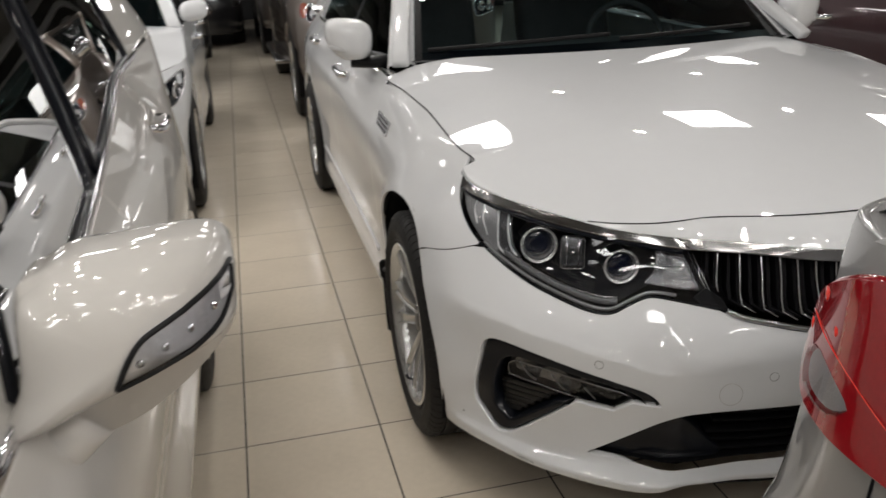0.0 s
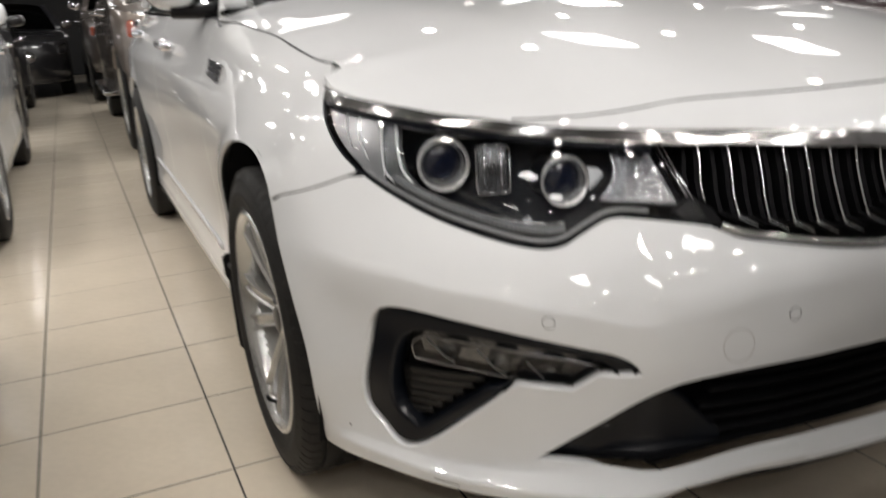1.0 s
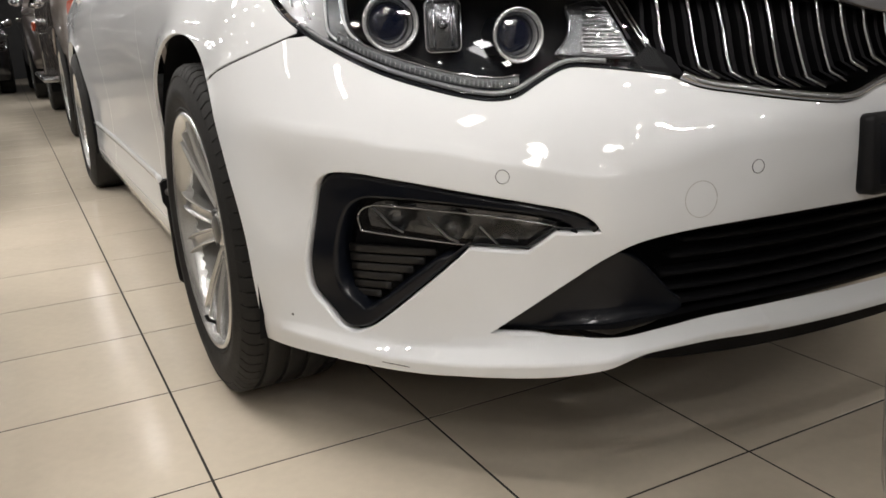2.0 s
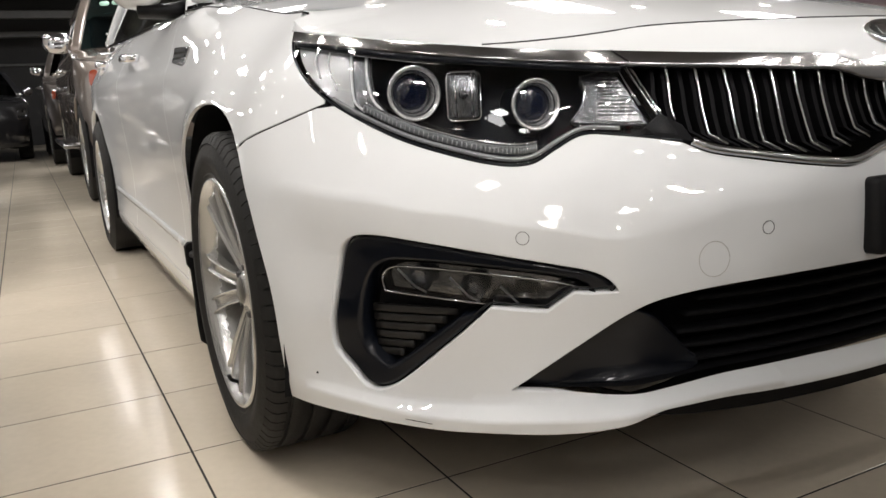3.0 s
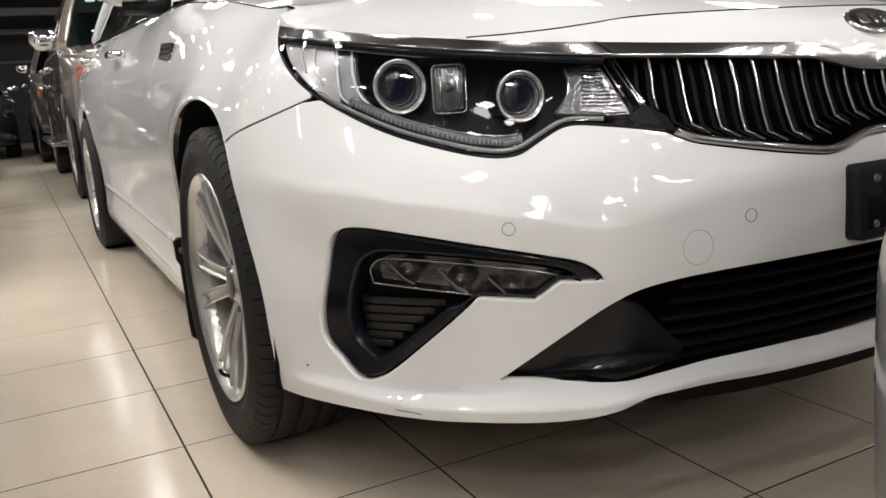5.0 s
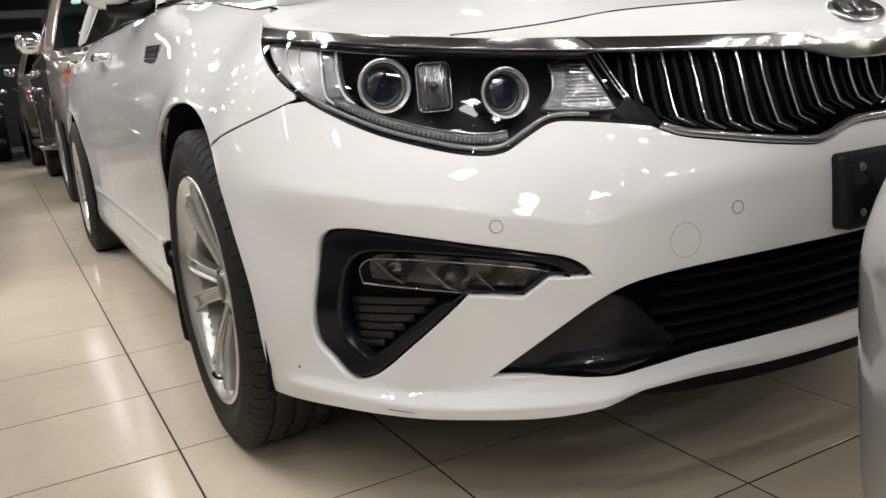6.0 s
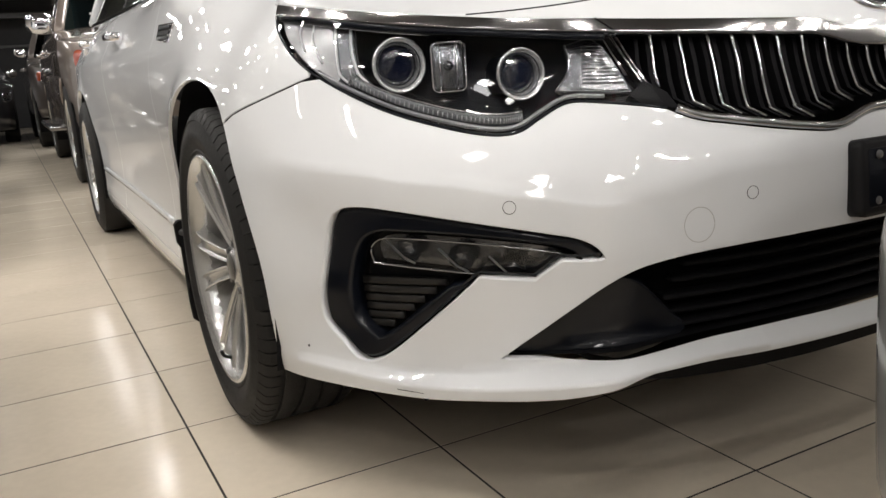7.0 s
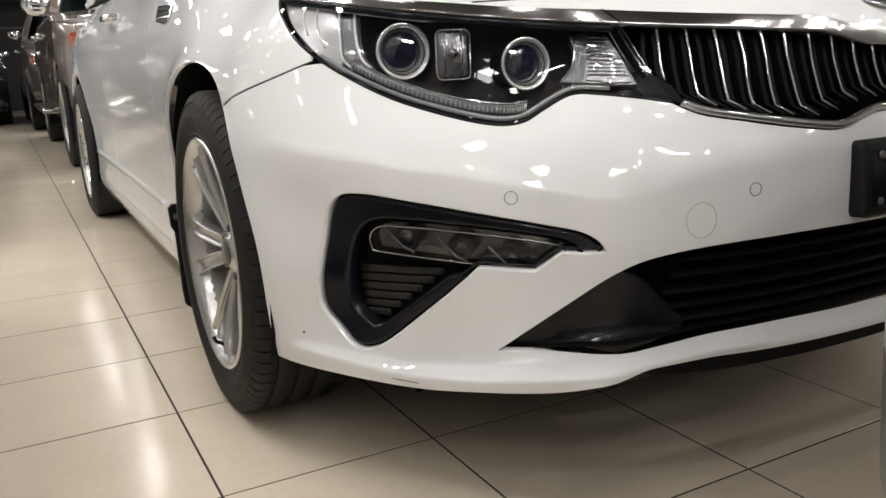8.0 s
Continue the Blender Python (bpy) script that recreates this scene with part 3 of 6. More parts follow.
BONNET_EDGE = [(0, .802), (.25, .801), (.45, .799), (.55, .792), (.62, .787), (.70, .784), (.768, .7835), (.878, .795), (1.045, .817), (1.16, .830), (1.235, .836)]
_e = [skin(s, z) for s, z in BONNET_EDGE]
FRONT_X, FRONT_Y = [-p[0] for p in _e], [p[1] for p in _e]
FRONT_D = [p[2] - hood_z(p[0], p[1]) for p in _e]
SIDE_Y = list(np.linspace(-.262, .58, 16))
SIDE_D = [fender_z(S_AXLE + y) - hood_z(shut_x(y), y) for y in SIDE_Y]

# ---- the showroom ----
floor = tagged(new("floor"), "polished beige ceramic tile floor with dark grout", "floor", kind="structure")
_m = mesh_part("grout", *boxy(18, 30, 0.05, pose(1, 7, -0.0507), 0.001), GROUT, floor)


def shell_wall(name, x, y, sx, sy, label, mat=None):
    w = mesh_part(name, *boxy(sx, sy, CEILING, pose(x, y, 0)), mat or WALLP, None, label, angle=30)
    return tagged(w, category="wall", kind="structure")


shell_wall("wall_north", 1, 19.5, 18.3, 0.2, "dark painted showroom back wall")
# these three walls are unseen; the white one bounces light onto the sedan's doors
shell_wall("wall_south", 1, -8.0, 18.3, 0.2, "grey painted showroom front wall", WALL_GREY)
shell_wall("wall_west", -8.05, 5.75, 0.2, 27.2, "white painted showroom side wall", WALL_WHITE)
shell_wall("wall_east", 10.05, 5.75, 0.2, 27.2, "grey painted showroom side wall", WALL_GREY)
_c = mesh_part("ceiling", *boxy(18.3, 27.8, 0.12, pose(1, 5.75, CEILING)), CEIL, None, "dark painted showroom ceiling", angle=30)
tagged(_c, category="ceiling", kind="structure")


def light_panel(x, y, sx, sy):
    t = thing("ceiling_light", (x, y, CEILING), 0, "square white LED ceiling panel in a thin frame", "ceiling light", "ceiling panels")
    outer, inner = round_rect(sx + 0.04, sy + 0.04, 0.004), round_rect(sx, sy, 0.002)
    rings = [[Vector((*p, z)) for p in ring] for ring, z in ((outer, 0), (outer, -0.02), (inner, -0.022), (inner, -0.012))]
    mesh_part("frame", *lofted(rings), SATIN, t, smooth=False)
    mesh_part("diffuser", [(-sx / 2, -sy / 2, -0.013), (sx / 2, -sy / 2, -0.013), (sx / 2, sy / 2, -0.013), (-sx / 2, sy / 2, -0.013)], [[0, 3, 2, 1]], LED, t, "glowing white diffuser", smooth=False)
    return t


def downlight():
    t = thing("downlight", (0, 0, CEILING), 0, "small round white recessed ceiling downlight", "downlight", "ceiling downlights")
    mesh_part("ring", *lathe([(0.08, 0), (0.08, -0.01), (0.06, -0.014), (0.056, -0.004)], Matrix(), 24), SATIN, t)
    v, f = lathe([(0.055, -0.006), (0.0005, -0.006)], Matrix(), 20)
    mesh_part("bulb", v, f, SPOT, t, "glowing bulb", smooth=False)
    return t


for px, wide in ((-4.0, .4), (-1.55, .4), (0.88, .6), (3.27, .6), (5.7, .6)):
    for py in (-4.0, -0.5, 3.1, 6.6, 10.1, 13.6):
        if (px, py) == (-1.55, -0.5):
            light_panel(-1.35, -2.35, .35, .35)
        elif py != -0.5 or px not in (0.88, 3.27, 5.7):
            light_panel(px, py, wide, 0.6)
_d = downlight()
_d.matrix_basis = pose(-2.75, -3.7, CEILING)
for i in range(11):
    for j in range(18):
        px, py = -5.15 + 1.2 * i + .28 * (j % 2), -7.3 + .9 * j
        spots = [(px, py)]
        # second lamps added before the nose and over the aisle, brightening bumper and doors
        if (py < -2.2 and px > -.6) or (-2.8 < px < -.2 and j % 2 == 0 and py > -2.2):
            spots.append((px + .6, py + .3))
        if px > -.3 and py > .4 and (i + 2 * j) % 4:
            spots = []
        if px <= -.3 and py > 2.6:
            spots = spots[:1] if (i + j) % 2 else []
        for x, y in spots:
            # a sparser field over the crossover, and none over the sedan's nose
            if abs(x + 2.75) + abs(y + 3.7) > .3 and abs(x + 1.35) + abs(y + 2.35) > .5 and not (-3.6 < x < -.8 and -4.7 < y < -1.4) and not (-.1 < x < 6.2 and -3.1 < y < .4):
                copy_thing(_d, pose(x, y, CEILING))


# a short row over the grey hatchback, unseen, added to brighten the sedan's bumper
for x, y in ((.25, -2.4), (.55, -3.0), (1.15, -3.0)):
    copy_thing(_d, pose(x, y, CEILING))


def beam(x0, x1, y, z, h):
    b = mesh_part("ceiling_beam", *boxy(x1 - x0, .18, h, pose((x0 + x1) / 2, y, z), .01), STEEL, None, "dark painted steel beam under the ceiling", angle=30)
    return tagged(b, category="beam", group="ceiling beams", kind="structure")


beam(-7.9, 9.9, 16.2, 2.95, .22)
beam(-7.9, 9.9, 17.4, 2.62, .16)
beam(-7.9, 9.9, 18.6, 2.35, .12)
rail = mesh_part("wall_rail", *boxy(17.8, .05, .06, pose(1, 19.36, 1.78), .01), STEEL, None, "thin grey rail along the back wall", angle=30)
tagged(rail, category="rail", kind="structure")

# ---- the white sedan ----
sedan = thing("sedan", (1.035, 0, 0), 0, "pearl white four-door saloon with black fog-lamp surrounds", "car")
ARCH = (0.35, 0.367)                       # height of the wheel arch's middle, and its radius


def arc(s0, z0, r, a0, a1, n=24):
    """Part of a wheel arch, a little longer behind the axle than before it."""
    turns = [radians(a0 + (a1 - a0) * k / n) for k in range(n + 1)]
    return [np.array((s0 + (r + .028 * (math.cos(a) > 0)) * math.cos(a), z0 + r * math.sin(a))) for a in turns]


def deeper(d):
    return lambda s, z, deep: skin(s, z, deep + d)


def at_skin(s, z, deep=0.0):
    """A pose on the skin: z axis out of it, x axis along it, y up."""
    p = Vector(skin(s, z, deep))
    a = (Vector(skin(s - 0.01, z, deep)) - Vector(skin(s + 0.01, z, deep))).normalized()
    b = (Vector(skin(s, z + 0.006, deep)) - Vector(skin(s, z - 0.006, deep))).normalized()
    n = a.cross(b).normalized()
    b = n.cross(a)
    return Matrix.Translation(p) @ Matrix((a, b, n)).transposed().to_4x4()


# outlines on the skin: (along, height)
LAMP_LOW = [(.439, .628, 1), (.481, .635), (.555, .644), (.59, .6465), (.61, .643), (.644, .626), (.672, .6105), (.70, .6065), (.737, .610), (.80, .624), (.875, .646), (.954, .678), (1.025, .712), (1.065, .735), (1.11, .765), (1.155, .792), (1.19, .815, 1)]
STRIP_TOP = [(0, .722), (.06, .725), (.10, .729), (.128, .735), (.155, .741), (.245, .747), (.385, .755), (.543, .763), (.679, .771), (.777, .781), (.878, .793), (1.045, .814), (1.205, .832)]
STRIP_LOW = [(0, .699), (.075, .703), (.11, .710), (.135, .717), (.16, .7225), (.216, .726), (.336, .7355), (.519, .745), (.679, .757), (.814, .7715), (.978, .793), (1.185, .816)]
RIM = [(0, .600), (.08, .597), (.11, .590), (.14, .581), (.17, .577), (.231, .583), (.326, .598), (.397, .611), (.425, .622)]
FOG = [(.980, .488), (.957, .505), (.925, .5085), (.839, .498), (.718, .4785), (.642, .465), (.59, .453), (.567, .439), (.557, .425, 1), (.593, .4235), (.619, .425, 1), (.658, .396, 1), (.742, .401, 1), (.80, .350), (.891, .278), (.920, .260), (.945, .254), (.966, .259), (.993, .285), (1.020, .313), (1.023, .345), (1.001, .43)]
GRILLE_LOW = [(0, .4275), (.117, .4275), (.254, .427), (.368, .4235), (.45, .4165), (.505, .405), (.545, .386), (.60, .350), (.656, .311), (.716, .2695, 1)]
GRILLE_BOT = [(.716, .2695, 1), (.61, .273), (.535, .2755), (.484, .280), (.408, .284), (.293, .286), (.12, .2855), (0, .285)]
LIP = [(0, .248), (.25, .249), (.40, .252), (.47, .2535), (.495, .2535), (.515, .249), (.545, .241), (.65, .2195), (.75, .210), (.82, .2045), (.923, .2035), (1.05, .205), (1.152, .206)]
NOSE_TOP = [(0, .802), (.25, .801), (.45, .799), (.55, .792), (.62, .787), (.70, .784), (.768, .7835)]
SEAM = [(1.275, .640), (1.225, .655), (1.114, .682), (1.03, .708)]

# front bumper, one skin from wheel arch to wheel arch
half = curve(LIP, n=4)
half += arc(S_AXLE, *ARCH, 203, 128.5, 20)
half += curve(SEAM[1:], n=5)[:-1]
half += list(reversed(curve(LAMP_LOW[:13], n=5)))[1:]
half += list(reversed(curve(RIM, n=5)))
fog_hole, low_hole = curve(FOG, True, 5), mirrored(curve(GRILLE_LOW, n=5) + curve(GRILLE_BOT, n=5)[1:])
EDGE_LINE, CREASE_LINE = ([(s, float(fold(L, s))) for s in np.arange(.30, 1.09, .012)] for L in (EDGE, CREASE))
folds = [flip2 for o, L in ((-.004, EDGE_LINE), (-.0005, EDGE_LINE), (.0035, EDGE_LINE), (.0125, EDGE_LINE), (.0185, EDGE_LINE), (-.006, CREASE_LINE), (.001, CREASE_LINE), (.012, CREASE_LINE)) for flip2 in
         ([np.array((p[0], p[1] + o)) for p in L], [np.array((-p[0], p[1] + o)) for p in L])]
bumper = panel("front_bumper", mirrored(half), [fog_hole, [np.array((-p[0], p[1])) for p in fog_hole], low_hole], skin, WHITE, sedan, "pearl white moulded bumper with a chin lip", step=0.014, edge=0.022, lip=0.0025, gap=0.0007, lines=folds, fine=0.0032)

# nose between bonnet and grille strip
half = curve(STRIP_TOP[:10], n=4) + list(reversed(curve(NOSE_TOP, n=4)))
panel("nose_panel", mirrored(half), [], skin, WHITE, sedan, step=0.012, edge=0.015, lip=0.0008, gap=0.0003)

# silver strip over lamps and grille, chrome rim under the grille
half = curve(STRIP_TOP, n=4) + list(reversed(curve(STRIP_LOW, n=4)))
panel("upper_trim_strip", mirrored(half), [], deeper(-0.002), STRIP_CHROME, sedan, "dark polished trim strip", step=0.009, edge=0.012, lip=0.003)
rim_path = [skin(s, z + 0.006, -0.003) for s, z in [(-p[0], p[1]) for p in reversed(curve(RIM, n=4))][:-1] + [tuple(p) for p in curve(RIM, n=4)]]
mesh_part("grille_rim", *swept(rim_path, disc_section(0.006, 10, 0.0065)), RIM_CHROME, sedan, "polished chrome grille rim")

# grille: black back, dark fins and chrome blades
half = curve(STRIP_LOW[:8], n=3) + [np.array((.519, .741)), np.array((.43, .628))] + list(reversed(curve(RIM, n=3)))
grille = panel("grille", mirrored(half), [], deeper(0.075), DEEP_BLACK, sedan, "black radiator grille with chrome blades", step=0.03, edge=0)


def blade(s0, side, chrome):
    """One upright blade of the grille, kinked outwards at its foot."""
    top = float(np.interp(s0, [0, .075, .11, .135, .16, .336, .5], [.697, .701, .707, .714, .719, .729, .737])) - (0 if chrome else .004)
    foot = float(np.interp(max(s0 - .05, 0), [0, .08, .14, .17, .231, .326, .42], [.620, .617, .601, .596, .601, .616, .636]))
    mid = foot + 0.016
    if s0 > 0.43:
        foot = mid = float(np.interp(s0, [.43, .5], [.645, .715]))
    lean = .011 * min(1, max(0, (s0 - .23) / .05))
    pts = [(s0 - .004, top), (s0 - .003, top * .9 + mid * .1), (s0 - .002, top * .65 + mid * .35), (s0 - .006 + lean * .6, top * .3 + mid * .7), (s0 - .013 + lean, mid)]
    line = [tuple(p) for p in curve(pts, n=4)] + ([(s0 - .015 + lean, mid - .0015), (s0 - .042 + lean, foot)] if s0 < .43 else [])
    deep = 0.012 if chrome else 0.026
    front = [skin(side * s, z, deep) for s, z in line]
    w = 0.0024 if chrome else 0.0036
    if chrome:
        mesh_part("grille_blade", *swept(front, disc_section(w, 6, w), up=(0, 1, 0)), RIM_CHROME, grille)
    else:
        rings = [[skin(side * (s - w), z, deep), skin(side * (s + w), z, deep), skin(side * (s + .7 * w), z, 0.072), skin(side * (s - .7 * w), z, 0.072)] for s, z in line]
        mesh_part("grille_fin", *lofted(rings, True, True), DEEP_BLACK, grille, smooth=False)


for side in (1, -1):
    for s0 in (.0117, .055, .0985, .142, .185, .227, .264, .300, .341, .390, .443)[0 if side == 1 else 1:]:
        blade(s0, side, True)
        blade(s0 + .0006, side, False)
        blade(s0 + .0215, side, False)
# slanted seam between the lamp's and the grille's part of the strip
for side in (1, -1):
    mesh_part("strip_seam", *swept([skin(side * a, b, -.0022) for a, b in ((.545, .764), (.53, .755), (.512, .744))], disc_section(.0013, 6)), DEEP_BLACK, sedan)

# lower grille: a deep black duct with bars, and gloss black cheeks
half = curve(GRILLE_LOW, n=3) + curve(GRILLE_BOT, n=3)[1:]
lower = panel("lower_grille", mirrored(half), [], deeper(0.10), DEEP_BLACK, sedan, "black lower intake grille with bars", step=0.03, edge=0)
for z, d in ((.398, .05), (.372, .055), (.346, .05), (.320, .055), (.300, .045)):
    wide = float(np.interp(z, [.29, .30, .32, .40], [.42, .44, .47, .42]))
    path = [skin(s, z - 0.004 * abs(s), d) for s in np.linspace(-wide, wide, 33)]
    mesh_part("intake_bar", *swept(path, round_rect(0.03, 0.008, 0.003, 2)), DEEP_BLACK, lower)
for side in (1, -1):
    cheek = [(.70, .272), (.62, .330), (.545, .383), (.50, .372), (.47, .345), (.44, .315), (.415, .291), (.50, .283), (.60, .277)]
    panel("intake_cheek", [np.array((side * p[0], p[1])) for p in curve(cheek, True, 4)], [], lambda s, z, deep: skin(s, z, deep + 0.03 + 0.006 * math.exp(-((abs(s) - .575) / .055) ** 2) * min(1, max(0, (z - .285) / .05))), GLOSS_BLACK, lower, "gloss black intake cheek", step=0.015, edge=0.05, lip=0.004)

# floor and roof of the intake duct
for loop, z1 in ((GRILLE_BOT, .0), (GRILLE_LOW, .0)):
    q = [tuple(p) for p in curve(loop, n=3)]
    q = q + [(-a, b) for a, b in reversed(q)] if q[-1][0] == 0 else [(-a, b) for a, b in reversed(q)] + q
    mesh_part("intake_duct", *lofted([[skin(a, b, d) for a, b in q] for d in (.018, .07, .125)], False), DEEP_BLACK, lower)

# black splitter under the middle of the lip
half = curve([(0, .246), (.25, .247), (.40, .250), (.51, .248)], n=4) + curve([(.505, .236), (.42, .216), (.2, .205), (0, .203)], n=4)
panel("splitter", mirrored(half), [], lambda s, z, deep: skin(s, .253, deep + 0.025 + 0.6 * (.25 - z))[:2] + (z,), DEEP_BLACK, sedan, "matt black under-lip", step=0.02, edge=0.01)

# fog-lamp surrounds
LAMP_FOG = [(.921, .441), (.904, .4555), (.852, .457), (.729, .448), (.64, .436), (.612, .429, 1), (.652, .397, 1), (.681, .397), (.775, .4045), (.918, .417, 1)]
POCKET = [(.935, .446), (.905, .464), (.852, .465), (.729, .456), (.62, .439), (.597, .4275, 1), (.655, .3915, 1), (.742, .398, 1), (.795, .384, 1), (.86, .335), (.905, .303), (.925, .294, 1), (.957, .318), (.965, .34), (.958, .39)]


def flip(loop, side):
    return [np.array((side * p[0], p[1])) for p in loop]


for side in (1, -1):
    rim = panel("fog_surround", flip(fog_hole, side), [flip(curve(POCKET, True, 4), side)], lambda s, z, deep: skin(s, z, deep + 0.006), GLOSS_BLACK, sedan, "gloss black fog-lamp surround", step=0.012, edge=0.045, lip=0.006, gap=0.003)
    panel("surround_back", flip(curve(POCKET, True, 4), side), [], deeper(0.06), MATT_BLACK, rim, step=0.03, edge=0)
    fog = panel("fog_lamp", flip(curve(LAMP_FOG, True, 4), side), [], deeper(0.018), LENS_GLASS, rim, "clear fog lamp with three LED cells", step=0.02, edge=0.0)
    panel("lamp_housing", flip(curve(LAMP_FOG, True, 4), side), [], deeper(0.048), DARK_REFLECTOR, fog, step=0.02, edge=0)
    edge = [skin(*p, 0.016) for p in flip(curve(LAMP_FOG, True, 4), side)]
    mesh_part("lamp_frame", *swept(edge + edge[:1], disc_section(0.0018, 6)), SATIN, fog)
    for k, s in enumerate((.862, .775, .695)):
        z = .437 - .012 * k
        m = at_skin(side * s, z, 0.034)
        mesh_part("lamp_cell", *lathe([(0.001, -0.012), (0.012, -0.009), (0.019, 0.0), (0.021, 0.004)], m, 20), DARK_REFLECTOR, fog)
        mesh_part("lamp_divider", *swept([skin(side * (s + .034), z + .016, .022), skin(side * (s + .006), z - .012, .022), skin(side * (s - .012), z - .021, .022)], disc_section(0.0017, 6)), LAMP_WHITE, fog)
    for k in range(6):
        z = .379 - .0150 * k
        path = [skin(side * s, z + .003, .042) for s in np.linspace(.958, .80 + (.384 - z) * 1.38, 8)]
        mesh_part("surround_slat", *swept(path, round_rect(0.010, 0.0122, 0.002, 2)), SLAT_BLACK, rim)

# headlamps
_low, _up = np.array(curve(LAMP_LOW, n=6)), np.array(curve(STRIP_LOW, n=6))


def lens_dome(s, z, deep):
    """The lamp's cover: a clean bulge from its lower to its upper edge."""
    a = abs(s)
    z0, z1 = min(float(np.interp(a, _low[:, 0], _low[:, 1])), .802), float(np.interp(a, _up[:, 0], _up[:, 1]))
    z1 = max(z1, z0 + .012)
    u = (z - z0) / (z1 - z0)
    if u <= 0 or u >= 1:
        return skin(s, z, deep)
    p0, p1 = np.array(skin(s, z0, deep)), np.array(skin(s, z1, deep))
    n = (p0 - np.array(skin(s, z0, deep + .01))) / .01
    return tuple(p0 + (p1 - p0) * u + n * (.34 * (z1 - z0) ** 1.0 * u * (1 - u) * min(1, (z1 - z0) / .10)))


lens_loop = curve(LAMP_LOW, n=5)[:-1] + list(reversed(curve(STRIP_LOW[7:], n=5)))
for side in (1, -1):
    lamp = panel("headlamp", flip(lens_loop, side), [], lambda s, z, d: lens_dome(s, z, d + .001), LENS_GLASS, sedan, "clear projector headlamp with chrome bezels", step=0.012, edge=0.0)
    lamp.visible_shadow = False
    panel("lamp_body", flip(lens_loop, side), [], deeper(0.082), GLOSS_BLACK, lamp, step=0.03, edge=0)
    rimp = [skin(*p, 0.002) for p in flip(curve(LAMP_LOW, n=5), side)]
    mesh_part("lamp_gasket", *swept(rimp, disc_section(0.0020, 8)), GLOSS_BLACK, lamp)
    # inner black mask with openings for the lights
    for cs, cz, dp, kk in ((.888, .716, .036, .90), (.678, .690, .036, .82)):
        m = Matrix.Translation(skin(side * cs, cz, dp)) @ pose(0, 0, 0, 88, 0, -10 * side) @ Matrix.Scale(kk, 4)
        bez = mesh_part("projector", *lathe([(0.0345, -0.012), (0.0352, -0.006), (0.0385, 0.0), (0.0435, 0.0075), (0.0468, 0.009), (0.0482, 0.0065), (0.0476, 0.002)], m, 48), BEZEL, lamp, "bright projector bezel")
        mesh_part("bezel_step", *lathe([(0.0381, 0.0012), (0.0391, 0.0026), (0.0401, 0.0026)], m, 48), GLOSS_BLACK, bez)
        mesh_part("projector_barrel", *lathe([(.046, .003), (.0455, -.06), (.03, -.062)], m, 32), GLOSS_BLACK, bez)
        dome = [(0.0352 * math.sin(a) ** .9, -0.016 + 0.013 * math.cos(a)) for a in np.linspace(1.57, 0.02, 12)]
        mesh_part("projector_lens", *lathe(dome, m, 40), PROJECTOR, bez, "dark glass projector lens")
        mesh_part("cutoff_ring", *lathe([(.0250, -.0075), (.0256, -.0065), (.0262, -.0075)], m, 40), GLOSS_BLACK, bez)
    m = Matrix.Translation(skin(side * .802, .708, .035)) @ pose(0, 0, 0, 88, 0, -22 * side)
    box = mesh_part("middle_reflector", *slab(round_rect(.05, .072, .008), m, 0.03, 0.004), DARK_REFLECTOR, lamp, "rectangular ribbed reflector")
    mesh_part("bulb_cap", *lathe([(0.0005, 0.012), (0.006, 0.010), (0.008, 0.002), (0.008, -0.01)], m @ pose(0, .002, 0), 16), SATIN, box)
    for dx in (-.013, .013):
        mesh_part("reflector_rib", *swept([m @ Vector((dx, -.034, .001)), m @ Vector((dx, .034, .001))], disc_section(0.002, 6)), CHROME, box)
    ring = [m @ Vector((*p, .003)) for p in round_rect(.052, .074, .009)]
    mesh_part("reflector_frame", *swept(ring + ring[:1], disc_section(0.0014, 6), up=(0, 1, 0)), CHROME, box)
    # inner corner: dark ribbed upper half, sparkling lower half, concave outer edge
    ref = [(.618, .663, 1), (.598, .685), (.594, .708), (.600, .727, 1), (.552, .733), (.530, .722, 1), (.505, .690), (.482, .654, 1), (.54, .657)]
    turn_lamp = panel("turn_reflector", flip(curve(ref, True, 4), side), [], deeper(0.034), DARK_REFLECTOR, lamp, "ribbed clear turn-signal lamp", step=0.015, edge=0.02, lip=0.002)
    bright = [(.575, .664, 1), (.572, .690), (.545, .697), (.512, .690, 1), (.490, .658, 1), (.53, .659)]
    panel("sparkle_field", flip(curve(bright, True, 4), side), [], deeper(0.031), SPARKLE, turn_lamp, step=0.012, edge=0.003, lip=0.001)
    for k in range(11):
        z = .668 + .0054 * k
        mesh_part("reflector_rib", *swept([skin(side * (.498 + .0033 * k), z, .029), skin(side * .572, z + .003, .029)], disc_section(0.0009, 6)), RIM_CHROME, turn_lamp)
    line = curve([(.618, .663), (.598, .685), (.594, .708), (.600, .727)], n=4)
    mesh_part("reflector_edge", *swept([skin(side * a, b, .030) for a, b in line], disc_section(0.0012, 6)), CHROME, turn_lamp)
    for o in (0, .010):
        mesh_part("diagonal_bead", *swept([skin(side * (.520 - o), .738, .010), skin(side * (.452 - o * .6), .636, .010)], disc_section(0.0017, 6)), RIM_CHROME, lamp)
    # outer corner: clear side light with two dividers, then the upright light bar
    cor = [(1.186, .8130), (1.10, .803), (1.035, .794), (1.012, .770), (.998, .738), (.985, .6965), (1.022, .7130), (1.062, .7365), (1.108, .7655), (1.15, .7905)]
    side_light = panel("side_light", flip(curve(cor, True, 4), side), [], deeper(0.014), CLEAR_GREY, lamp, "clear grey side light", step=0.012, edge=0.02, lip=0.003)
